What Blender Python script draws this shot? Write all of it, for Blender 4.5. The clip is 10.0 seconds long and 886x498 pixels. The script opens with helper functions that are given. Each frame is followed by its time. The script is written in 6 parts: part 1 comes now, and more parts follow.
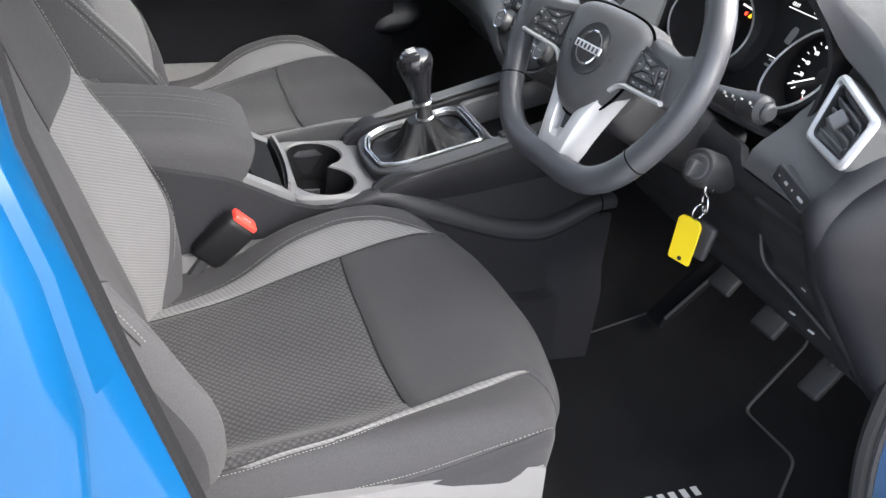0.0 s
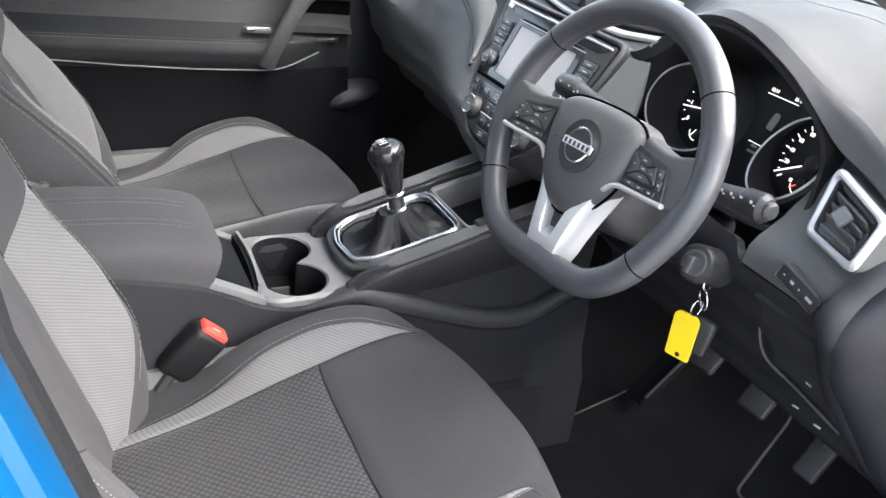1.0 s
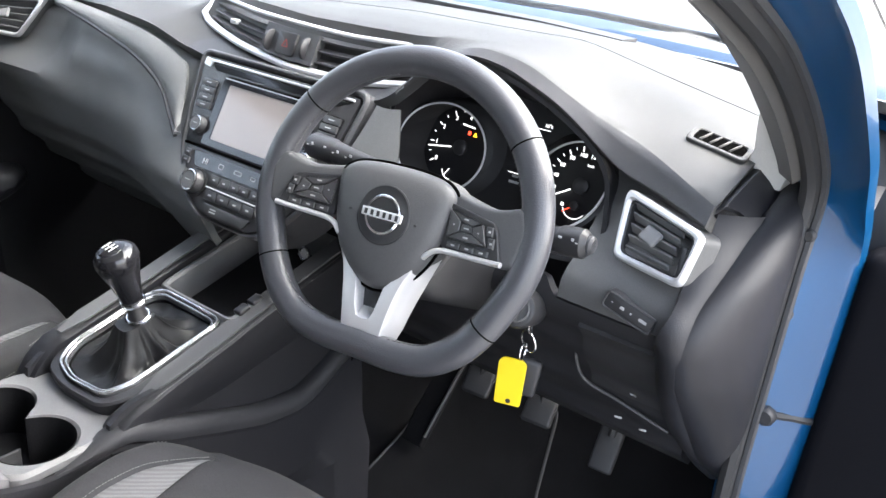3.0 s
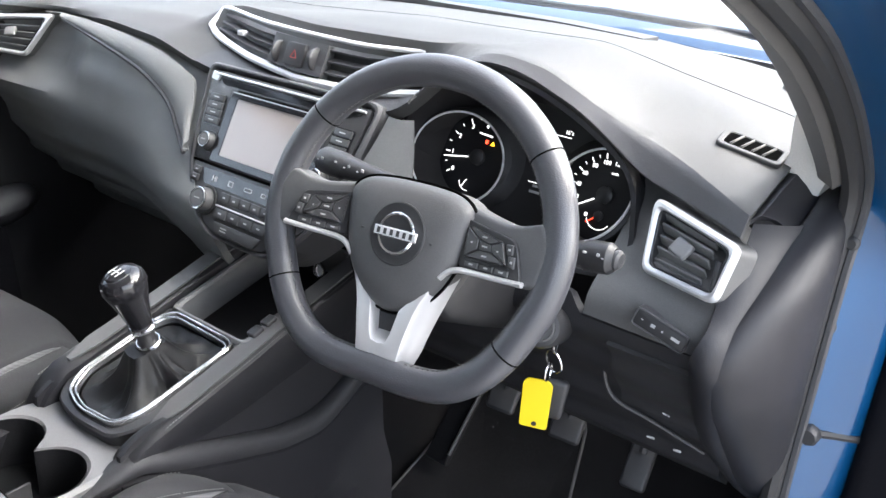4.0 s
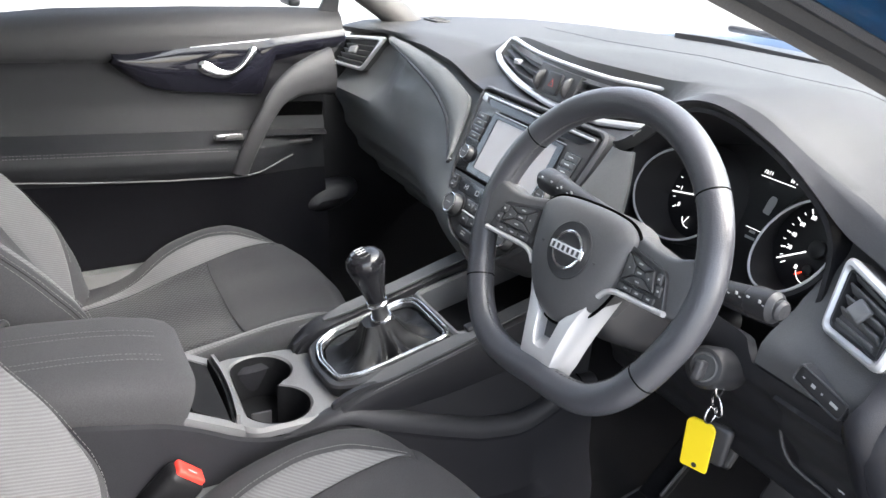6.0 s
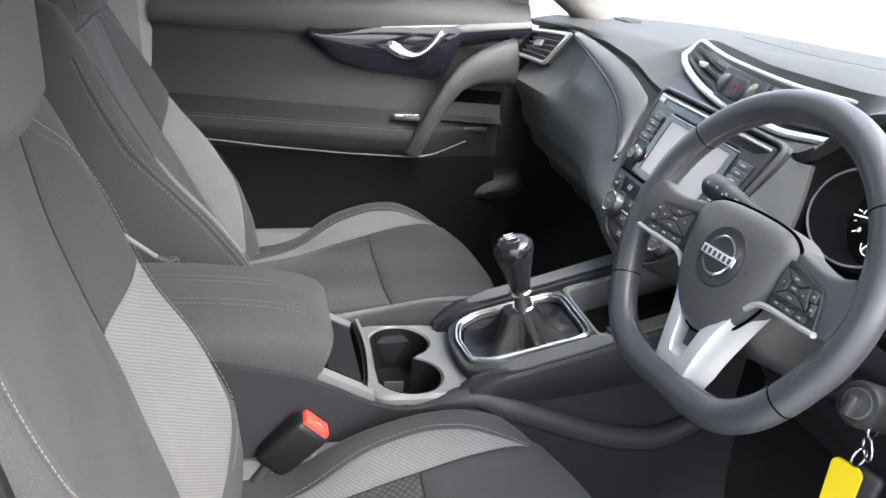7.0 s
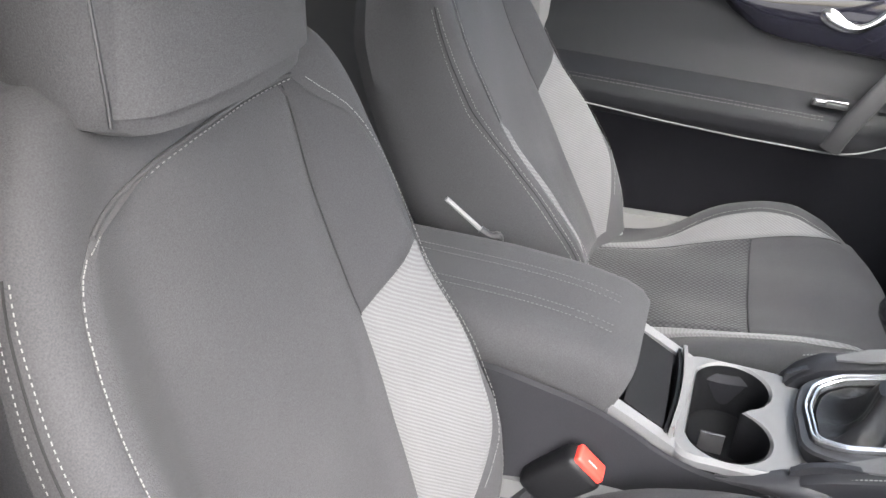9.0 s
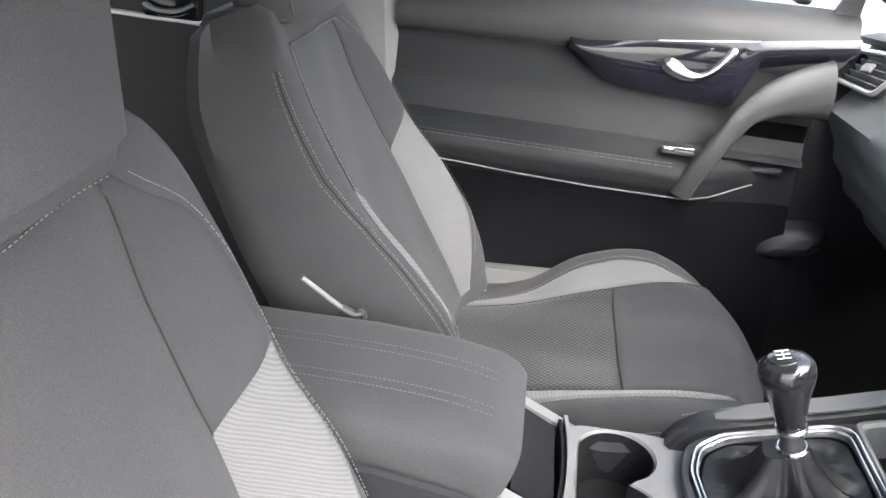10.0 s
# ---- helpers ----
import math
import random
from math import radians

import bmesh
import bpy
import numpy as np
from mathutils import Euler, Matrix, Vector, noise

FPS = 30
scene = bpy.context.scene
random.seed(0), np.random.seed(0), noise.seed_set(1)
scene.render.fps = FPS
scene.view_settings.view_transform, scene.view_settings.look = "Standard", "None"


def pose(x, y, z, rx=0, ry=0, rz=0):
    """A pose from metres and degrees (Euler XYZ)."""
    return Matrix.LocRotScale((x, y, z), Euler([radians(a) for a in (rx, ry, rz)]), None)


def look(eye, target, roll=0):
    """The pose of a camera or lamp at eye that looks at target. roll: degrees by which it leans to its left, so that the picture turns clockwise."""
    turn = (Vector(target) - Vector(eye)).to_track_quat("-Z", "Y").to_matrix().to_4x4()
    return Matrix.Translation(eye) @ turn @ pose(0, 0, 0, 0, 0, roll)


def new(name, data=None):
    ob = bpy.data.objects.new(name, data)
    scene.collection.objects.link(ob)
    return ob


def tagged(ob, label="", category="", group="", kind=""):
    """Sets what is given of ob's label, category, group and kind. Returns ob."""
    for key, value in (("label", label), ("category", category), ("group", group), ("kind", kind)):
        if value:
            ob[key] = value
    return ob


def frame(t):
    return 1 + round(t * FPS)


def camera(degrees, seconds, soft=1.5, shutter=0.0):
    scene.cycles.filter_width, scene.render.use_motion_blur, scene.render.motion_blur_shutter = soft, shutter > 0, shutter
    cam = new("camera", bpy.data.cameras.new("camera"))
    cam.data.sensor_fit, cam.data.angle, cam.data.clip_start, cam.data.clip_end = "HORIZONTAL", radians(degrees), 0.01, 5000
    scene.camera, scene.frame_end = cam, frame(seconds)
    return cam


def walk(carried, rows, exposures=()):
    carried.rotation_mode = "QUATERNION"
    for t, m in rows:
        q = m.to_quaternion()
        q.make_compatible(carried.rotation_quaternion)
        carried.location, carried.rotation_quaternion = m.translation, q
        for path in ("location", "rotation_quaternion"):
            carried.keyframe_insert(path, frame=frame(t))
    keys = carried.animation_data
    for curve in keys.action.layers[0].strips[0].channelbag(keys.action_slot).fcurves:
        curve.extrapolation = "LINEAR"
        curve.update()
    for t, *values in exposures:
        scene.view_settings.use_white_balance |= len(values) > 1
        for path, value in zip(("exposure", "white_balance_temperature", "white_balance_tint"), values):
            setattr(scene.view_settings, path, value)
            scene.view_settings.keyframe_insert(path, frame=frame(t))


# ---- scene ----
cam = camera(55.6, 10.0)
PATH = [
    (0, (1.255, -0.112, 1.227), (-0.315, 0.612, 0.222), 10.0),
    (0.5, (1.253, -0.102, 1.241), (-0.344, 0.616, 0.276), 8.1),
    (1, (1.153, -0.141, 1.254), (-0.421, 0.72, 0.37), 9.4),
    (1.5, (1.057, -0.19, 1.261), (-0.374, 0.944, 0.445), 9.2),
    (2, (1.005, -0.222, 1.251), (-0.24, 1.152, 0.502), 8.5),
    (2.5, (0.957, -0.236, 1.251), (-0.102, 1.297, 0.524), 7.7),
    (4, (0.895, -0.184, 1.25), (-0.198, 1.324, 0.521), 5.1),
    (4.5, (0.906, -0.143, 1.264), (-0.349, 1.223, 0.516), 3.4),
    (5, (0.937, -0.089, 1.268), (-0.478, 1.105, 0.511), 3.4),
    (6.5, (1.113, -0.099, 1.271), (-0.615, 0.618, 0.565), 6.5),
    (7, (1.093, -0.06, 1.243), (-0.69, 0.446, 0.492), 8.2),
    (7.5, (1.027, -0.007, 1.212), (-0.718, 0.25, 0.269), 9.6),
    (8, (0.974, 0.041, 1.202), (-0.696, 0.057, 0.103), 9.4),
    (8.5, (0.941, 0.067, 1.221), (-0.71, -0.211, 0.126), 7.3),
    (9, (0.9, 0.075, 1.241), (-0.787, -0.393, 0.274), 5.8),
    (9.5, (0.862, 0.084, 1.256), (-0.86, -0.392, 0.356), 5.5),
    (10, (0.809, 0.041, 1.245), (-0.994, -0.107, 0.393), 6.9),
]
walk(cam, [(t, look(eye, target, roll)) for t, eye, target, roll in PATH],
     exposures=[(0, 2.84), (1, 3.05), (2, 3.24), (2.5, 3.24), (5, 3.10), (6.5, 2.92), (7.5, 3.16), (8, 3.42), (9, 3.38), (10, 3.36)])

# ---- world, sun and exposure ----
SUN_EL, SUN_AZ = 45.0, 50.0     # degrees; azimuth from +y towards +x
world = bpy.data.worlds.new("sky")
scene.world = world
world.use_nodes = True
wn = world.node_tree.nodes
sky = wn.new("ShaderNodeTexSky")
sky.sky_type = "NISHITA"
sky.sun_disc = False
sky.sun_elevation, sky.sun_rotation = radians(SUN_EL), radians(SUN_AZ)
sky.air_density, sky.dust_density, sky.ozone_density = 1.0, 3.5, 1.0
wn["Background"].inputs["Strength"].default_value = 0.15
haze = wn.new("ShaderNodeHueSaturation")      # thin high cloud greys the sky
haze.inputs["Saturation"].default_value = 0.6
world.node_tree.links.new(sky.outputs[0], haze.inputs["Color"])
world.node_tree.links.new(haze.outputs[0], wn["Background"].inputs["Color"])
sun_data = bpy.data.lights.new("sun", "SUN")
sun_data.energy, sun_data.angle, sun_data.color = 1.15, radians(70), (1.0, 0.98, 0.95)
sun = new("sun", sun_data)
a, e = radians(SUN_AZ), radians(SUN_EL)
sun_dir = Vector((math.sin(a) * math.cos(e), math.cos(a) * math.cos(e), math.sin(e)))
sun.matrix_world = look(sun_dir * 20, (0, 0, 0))

# ---- materials ----
def mat(name, col, rough=0.5, metal=0.0, grain=0.0, grain_scale=900.0, vary=0.12, vary_scale=9.0, bump=0.0, spec=0.5, coat=0.0):
    m = bpy.data.materials.new(name)
    m.use_nodes = True
    nt = m.node_tree
    b = nt.nodes["Principled BSDF"]
    b.inputs["Roughness"].default_value = rough
    b.inputs["Metallic"].default_value = metal
    b.inputs["Specular IOR Level"].default_value = spec
    b.inputs["Coat Weight"].default_value = coat
    b.inputs["Coat Roughness"].default_value = 0.04
    tc = nt.nodes.new("ShaderNodeTexCoord")
    big = nt.nodes.new("ShaderNodeTexNoise")
    big.inputs["Scale"].default_value, big.inputs["Detail"].default_value = vary_scale, 5.0
    fine = nt.nodes.new("ShaderNodeTexNoise")
    fine.inputs["Scale"].default_value, fine.inputs["Detail"].default_value = grain_scale, 3.0
    for n in (big, fine):
        nt.links.new(tc.outputs["Object"], n.inputs["Vector"])
    ramp = nt.nodes.new("ShaderNodeMix")
    ramp.data_type = "RGBA"
    ramp.inputs["A"].default_value = (*[c * (1 - vary) for c in col], 1)
    ramp.inputs["B"].default_value = (*[min(1, c * (1 + vary)) for c in col], 1)
    nt.links.new(big.outputs["Fac"], ramp.inputs["Factor"])
    out = ramp.outputs["Result"]
    if grain:
        mul = nt.nodes.new("ShaderNodeMix")
        mul.data_type, mul.blend_type = "RGBA", "MULTIPLY"
        mul.inputs["Factor"].default_value = 1.0
        mr = nt.nodes.new("ShaderNodeMapRange")
        mr.inputs["From Min"].default_value, mr.inputs["From Max"].default_value = 0.25, 0.75
        mr.inputs["To Min"].default_value, mr.inputs["To Max"].default_value = 1 - grain, 1 + grain
        nt.links.new(fine.outputs["Fac"], mr.inputs["Value"])
        nt.links.new(out, mul.inputs["A"])
        nt.links.new(mr.outputs["Result"], mul.inputs["B"])
        out = mul.outputs["Result"]
    nt.links.new(out, b.inputs["Base Color"])
    if bump:
        bp = nt.nodes.new("ShaderNodeBump")
        bp.inputs["Strength"].default_value, bp.inputs["Distance"].default_value = bump, 0.001
        nt.links.new(fine.outputs["Fac"], bp.inputs["Height"])
        nt.links.new(bp.outputs["Normal"], b.inputs["Normal"])
    return m


def weave(m, kind, scale, depth, dark=0.55):
    """Adds a woven relief to a fabric: ribs, or a net of small lozenges."""
    nt = m.node_tree
    b = nt.nodes["Principled BSDF"]
    tc = nt.nodes["Texture Coordinate"]
    mapping = nt.nodes.new("ShaderNodeMapping")
    nt.links.new(tc.outputs["Object"], mapping.inputs["Vector"])
    if kind == "rib":
        tex = nt.nodes.new("ShaderNodeTexWave")
        tex.bands_direction = "Z"
        mapping.inputs["Rotation"].default_value = (radians(20), radians(12), 0)
        tex.inputs["Scale"].default_value = scale
        tex.inputs["Distortion"].default_value = 0.4
        fac = tex.outputs["Fac"]
    else:
        tex = nt.nodes.new("ShaderNodeTexVoronoi")
        tex.inputs["Scale"].default_value = scale
        tex.voronoi_dimensions = "2D"
        tex.inputs["Randomness"].default_value = 0.12
        mapping.inputs["Rotation"].default_value = (0, 0, radians(45))
        mapping.inputs["Scale"].default_value = (1, 1, 0.2)
        fac = tex.outputs["Distance"]
    nt.links.new(mapping.outputs[0], tex.inputs["Vector"])
    mr = nt.nodes.new("ShaderNodeMapRange")
    mr.inputs["To Min"].default_value, mr.inputs["To Max"].default_value = 1.15, dark
    if kind != "rib":
        mr.inputs["From Max"].default_value = 0.7
    nt.links.new(fac, mr.inputs["Value"])
    mul = nt.nodes.new("ShaderNodeMix")
    mul.data_type, mul.blend_type = "RGBA", "MULTIPLY"
    mul.inputs["Factor"].default_value = 1.0
    src = b.inputs["Base Color"].links[0].from_socket
    nt.links.new(src, mul.inputs["A"])
    nt.links.new(mr.outputs["Result"], mul.inputs["B"])
    nt.links.new(mul.outputs["Result"], b.inputs["Base Color"])
    bp = nt.nodes.new("ShaderNodeBump")
    bp.inputs["Strength"].default_value, bp.inputs["Distance"].default_value = depth, 0.0015
    bp.invert = True
    nt.links.new(fac, bp.inputs["Height"])
    nt.links.new(bp.outputs["Normal"], b.inputs["Normal"])
    return m


def sheen(m, w):
    b = m.node_tree.nodes["Principled BSDF"]
    b.inputs["Sheen Weight"].default_value = w
    b.inputs["Sheen Roughness"].default_value = 0.5
    return m


def glowing(m, col, strength):
    b = m.node_tree.nodes["Principled BSDF"]
    b.inputs["Emission Color"].default_value = (*col, 1)
    b.inputs["Emission Strength"].default_value = strength
    return m


FAB = sheen(mat("seat_fabric", (0.044, 0.044, 0.0468), 0.9, grain=0.3, grain_scale=900, bump=0.45, spec=0.2), 0.04)
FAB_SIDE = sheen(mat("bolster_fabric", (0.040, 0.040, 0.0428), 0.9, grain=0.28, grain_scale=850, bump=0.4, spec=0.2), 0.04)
# seat cloth copied darker for the cushions: their lower brightness set in the colour
FAB_CUSH_DIM = sheen(mat("cushion_fabric_dimmed", (0.031, 0.031, 0.0334), 0.9, grain=0.3, grain_scale=880, bump=0.45, spec=0.2), 0.04)
FAB_SHO = sheen(mat("shoulder_fabric", (0.035, 0.035, 0.0377), 0.9, grain=0.28, grain_scale=850, bump=0.4, spec=0.2), 0.04)
FAB_LIGHT = weave(sheen(mat("light_knit", (0.100, 0.100, 0.1035), 0.9, grain=0.15, grain_scale=1500, spec=0.2), 0.1), "rib", 85, 0.2, 0.84)
FAB_NET = weave(sheen(mat("net_fabric", (0.047, 0.047, 0.050), 0.9, grain=0.2, grain_scale=1500, spec=0.2), 0.1), "net", 150, 0.9, 0.2)
THREAD = mat("thread", (0.16, 0.16, 0.157), 0.8)
THREAD_DARK = mat("dark_thread", (0.085, 0.085, 0.085), 0.8)
DASH = mat("dash_soft_plastic", (0.0295, 0.029, 0.0284), 0.55, grain=0.15, grain_scale=1100, bump=0.45, vary=0.06)
PLAS = mat("dark_plastic", (0.045, 0.045, 0.048), 0.46, grain=0.2, grain_scale=1000, bump=0.4, vary=0.08, spec=0.45)
PADM = mat("padded_plastic", (0.125, 0.128, 0.128), 0.5, grain=0.15, grain_scale=1000, bump=0.4, vary=0.08, spec=0.4)
# fascia plastic lightened to carry the daylight round the vents
FASC_LIGHT = mat("fascia_plastic_lightened", (0.085, 0.085, 0.086), 0.48, grain=0.2, grain_scale=1000, bump=0.4, vary=0.08, spec=0.45)
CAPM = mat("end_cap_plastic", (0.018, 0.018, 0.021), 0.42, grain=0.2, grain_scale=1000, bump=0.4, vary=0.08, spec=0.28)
HAZ = mat("hazard_print", (0.30, 0.02, 0.015), 0.5)
VOID = mat("open_dark", (0.003, 0.003, 0.003), 1.0, spec=0.0)
# near-black for wells and trays; also stands in for shade on trim
WELL_SHADE = mat("well_and_shade", (0.009, 0.009, 0.010), 0.7, grain=0.3, grain_scale=600, bump=0.2, spec=0.12)
SEAMC = mat("dark_seam", (0.022, 0.022, 0.023), 0.9, spec=0.1)
KNEE = mat("knee_pad_leather", (0.0125, 0.0125, 0.015), 0.5, grain=0.15, grain_scale=800, bump=0.35, vary=0.1, spec=0.4)
SLATP = mat("vent_plastic", (0.15, 0.15, 0.152), 0.42, grain=0.1, bump=0.2)
BLACK = mat("black_plastic", (0.023, 0.023, 0.025), 0.45, grain=0.15, grain_scale=900, bump=0.25)
CONS = mat("console_plastic", (0.125, 0.125, 0.127), 0.45, grain=0.15, grain_scale=1100, bump=0.35, vary=0.06)
KNOB = mat("knob_lacquer", (0.012, 0.012, 0.014), 0.14, vary=0.2, spec=0.5)
GLOSS = mat("gloss_black", (0.012, 0.012, 0.014), 0.10, vary=0.3, spec=0.4)
SATIN = mat("satin_silver", (0.58, 0.58, 0.59), 0.36, 0.5, vary=0.04, grain=0.05, grain_scale=2000)
CHROME = mat("chrome", (0.80, 0.80, 0.81), 0.16, 1.0, vary=0.02)
LEATHER = mat("wheel_leather", (0.046, 0.047, 0.054), 0.36, grain=0.12, grain_scale=700, bump=0.3, vary=0.08, spec=0.65)
BOOT = mat("gaiter_leather", (0.007, 0.007, 0.008), 0.48, grain=0.2, grain_scale=300, bump=0.25, spec=0.32)
CARPET = sheen(mat("carpet", (0.0075, 0.0076, 0.0088), 1.0, grain=0.5, grain_scale=1600, bump=0.9, vary=0.9, vary_scale=5, spec=0.05), 0.03)
PAINT = mat("blue_paint", (0.002, 0.047, 0.130), 0.28, 0.0, grain=0.08, grain_scale=2500, coat=0.6, vary=0.06, spec=0.3)
RUBBER = mat("rubber_seal", (0.02, 0.02, 0.021), 0.6, grain=0.2, grain_scale=700, bump=0.2)
RED = mat("red_button", (0.75, 0.05, 0.035), 0.4)
YELLOW = mat("yellow_card", (0.80, 0.60, 0.012), 0.5, vary=0.05)
WHITE = mat("white_print", (0.4, 0.4, 0.4), 0.5)
SCREEN = mat("screen_glass", (0.27, 0.235, 0.22), 0.12, vary=0.04)
METAL = mat("steel", (0.55, 0.55, 0.56), 0.25, 1.0)
HEAD = mat("pale_pillar_trim", (0.62, 0.62, 0.60), 0.7, grain=0.12, grain_scale=900, bump=0.3)
CONCRETE = mat("concrete", (0.26, 0.255, 0.245), 0.85, grain=0.2, grain_scale=60, bump=0.3, vary=0.15, vary_scale=0.8)

# ---- geometry helpers ----
def V(*p):
    return Vector(p)


def part(name, bm, material, parent=None, label="", smooth=True):
    me = bpy.data.meshes.new(name)
    bmesh.ops.recalc_face_normals(bm, faces=bm.faces)
    if smooth:
        for f in bm.faces:
            f.smooth = True
    bm.to_mesh(me)
    bm.free()
    if smooth:
        me.set_sharp_from_angle(angle=radians(38))
    me.materials.append(material)
    ob = new(name, me)
    if parent is not None:
        ob.parent = parent
    if label:
        ob["label"] = label
    return ob


def thing(name, label, category, group="", kind="", at=None):
    ob = new(name)
    if at is not None:
        ob.matrix_world = at
    return tagged(ob, label, category, group, kind)


def axes(o, x, y):
    """A frame at o with the given x and (nearly) y directions."""
    x = Vector(x).normalized()
    z = x.cross(Vector(y)).normalized()
    y = z.cross(x)
    return Matrix(((x[0], y[0], z[0], o[0]), (x[1], y[1], z[1], o[1]), (x[2], y[2], z[2], o[2]), (0, 0, 0, 1)))


def quads(bm, rows, closed_u=False, closed_v=False):
    """Faces between rows of vertices; returns the vertices."""
    vs = [[bm.verts.new(p) for p in r] for r in rows]
    nu, nv = len(vs), len(vs[0])
    for i in range(nu if closed_u else nu - 1):
        for j in range(nv if closed_v else nv - 1):
            a, b, c, d = vs[i][j], vs[(i + 1) % nu][j], vs[(i + 1) % nu][(j + 1) % nv], vs[i][(j + 1) % nv]
            if len({a, b, c, d}) == 4:
                bm.faces.new((a, b, c, d))
    return vs


def loft(rings, caps=True):
    bm = bmesh.new()
    vs = quads(bm, rings, False, True)
    if caps:
        bm.faces.new(vs[0])
        bm.faces.new(vs[-1])
    return bm


def slab(grid, th):
    """A sheet of points with thickness th behind it (along minus the grid's normal)."""
    g = np.array([[tuple(p) for p in r] for r in grid], float)
    n = np.cross(np.gradient(g, axis=0), np.gradient(g, axis=1))
    n /= np.linalg.norm(n, axis=2, keepdims=True) + 1e-12
    back = g - n * th
    bm = bmesh.new()
    a = quads(bm, g.tolist())
    b = quads(bm, back.tolist())
    nu, nv = len(a), len(a[0])
    edge = [(i, 0) for i in range(nu)] + [(nu - 1, j) for j in range(1, nv)] + [(i, nv - 1) for i in range(nu - 2, -1, -1)] + [(0, j) for j in range(nv - 2, 0, -1)]
    for k, (i, j) in enumerate(edge):
        p, q = edge[(k + 1) % len(edge)]
        bm.faces.new((a[i][j], a[p][q], b[p][q], b[i][j]))
    return bm


def spline(pts, n=6, closed=False):
    """A smooth curve through points (Catmull-Rom), n steps a span."""
    p = [np.array(q, float) for q in pts]
    m = len(p)
    out = []
    for i in range(m if closed else m - 1):
        a, b, c, d = (p[(i + k) % m] if closed else p[min(max(i + k, 0), m - 1)] for k in (-1, 0, 1, 2))
        for s in range(n):
            t = s / n
            out.append(0.5 * (2 * b + (c - a) * t + (2 * a - 5 * b + 4 * c - d) * t * t + (3 * b - a - 3 * c + d) * t ** 3))
    if not closed:
        out.append(p[-1])
    return [Vector(q.tolist()) for q in out]


def rounded(pts, r, n=4):
    """A closed outline with its corners rounded by r (a number, or one a corner)."""
    out = []
    m = len(pts)
    for i, p in enumerate(pts):
        p = Vector((*p, 0)[:3]) if len(p) == 2 else Vector(p)
        a = Vector((*pts[i - 1], 0)[:3])
        b = Vector((*pts[(i + 1) % m], 0)[:3])
        k = r[i] if isinstance(r, (list, tuple)) else r
        k1, k2 = min(k, (a - p).length * 0.49), min(k, (b - p).length * 0.49)
        s, e = p + (a - p).normalized() * k1, p + (b - p).normalized() * k2
        for j in range(n + 1):
            t = j / n
            out.append(s * (1 - t) ** 2 + p * 2 * t * (1 - t) + e * t * t)
    return out


def prism(outline, z0, z1, m=None, bevel=0.0, seg=2):
    """An outline in a local plane, extruded from z0 to z1, its front edge (z1) bevelled."""
    bm = bmesh.new()
    o = [Vector((p[0], p[1], 0)) for p in outline]
    c = sum(o, Vector()) / len(o)
    rings = [[q + V(0, 0, z0) for q in o]]
    if bevel:
        for k in range(seg + 1):
            t = k / seg * math.pi / 2
            ins, z = bevel * (1 - math.cos(t)), z1 - bevel * (1 - math.sin(t))
            ring = []
            for i, q in enumerate(o):
                d = (o[(i + 1) % len(o)] - o[i - 1])
                nrm = Vector((d.y, -d.x, 0)).normalized()
                ring.append(q - nrm * ins * SIGN(o) + V(0, 0, z))
            rings.append(ring)
    else:
        rings.append([q + V(0, 0, z1) for q in o])
    vs = quads(bm, rings, False, True)
    bm.faces.new(vs[0])
    bm.faces.new(vs[-1])
    if m is not None:
        bmesh.ops.transform(bm, matrix=m, verts=bm.verts)
    return bm


def SIGN(o):
    area = sum(o[i].x * o[(i + 1) % len(o)].y - o[(i + 1) % len(o)].x * o[i].y for i in range(len(o)))
    return 1 if area > 0 else -1


def frame_ring(outer, inner, z0, z1, m=None, bevel=0.0015):
    """A flat frame between two outlines of as many points."""
    bm = bmesh.new()
    n = len(outer)
    so = []
    for i in range(n):
        o, q = Vector((*outer[i][:2], 0)), Vector((*inner[i][:2], 0))
        d = (q - o).normalized() * bevel
        so.append([o + V(0, 0, z0), o + V(0, 0, z1 - bevel), o + d + V(0, 0, z1), q - d + V(0, 0, z1), q + V(0, 0, z1 - bevel), q + V(0, 0, z0)])
    quads(bm, so, True, True)
    if m is not None:
        bmesh.ops.transform(bm, matrix=m, verts=bm.verts)
    return bm


def tube(path, r, n=10, closed=False, squash=1.0, up=None, taper=None):
    """A tube along a path; r may be a list, squash flattens it along up."""
    p = [Vector(q) for q in path]
    m = len(p)
    tang = [((p[(i + 1) % m] - p[i - 1]) if closed or 0 < i < m - 1 else (p[1] - p[0] if i == 0 else p[-1] - p[-2])).normalized() for i in range(m)]
    ref = Vector(up) if up else (V(0, 0, 1) if abs(tang[0].z) < 0.9 else V(1, 0, 0))
    rings = []
    for i in range(m):
        a = (ref - tang[i] * ref.dot(tang[i])).normalized()
        if not up:
            ref = a
        b = tang[i].cross(a)
        rr = r[i] if isinstance(r, (list, tuple)) else r
        rings.append([p[i] + a * math.cos(2 * math.pi * k / n) * rr * squash + b * math.sin(2 * math.pi * k / n) * rr for k in range(n)])
    bm = bmesh.new()
    vs = quads(bm, rings, closed, True)
    if not closed:
        bm.faces.new(vs[0])
        bm.faces.new(vs[-1])
    return bm


def rbox(sx, sy, sz, bev, m=None, seg=3):
    """A box of those sizes about the origin with rounded edges."""
    bm = bmesh.new()
    bmesh.ops.create_cube(bm, size=1.0)
    bmesh.ops.scale(bm, vec=(sx, sy, sz), verts=bm.verts)
    bmesh.ops.bevel(bm, geom=list(bm.edges), offset=bev, segments=seg, profile=0.5, affect="EDGES")
    if m is not None:
        bmesh.ops.transform(bm, matrix=m, verts=bm.verts)
    return bm


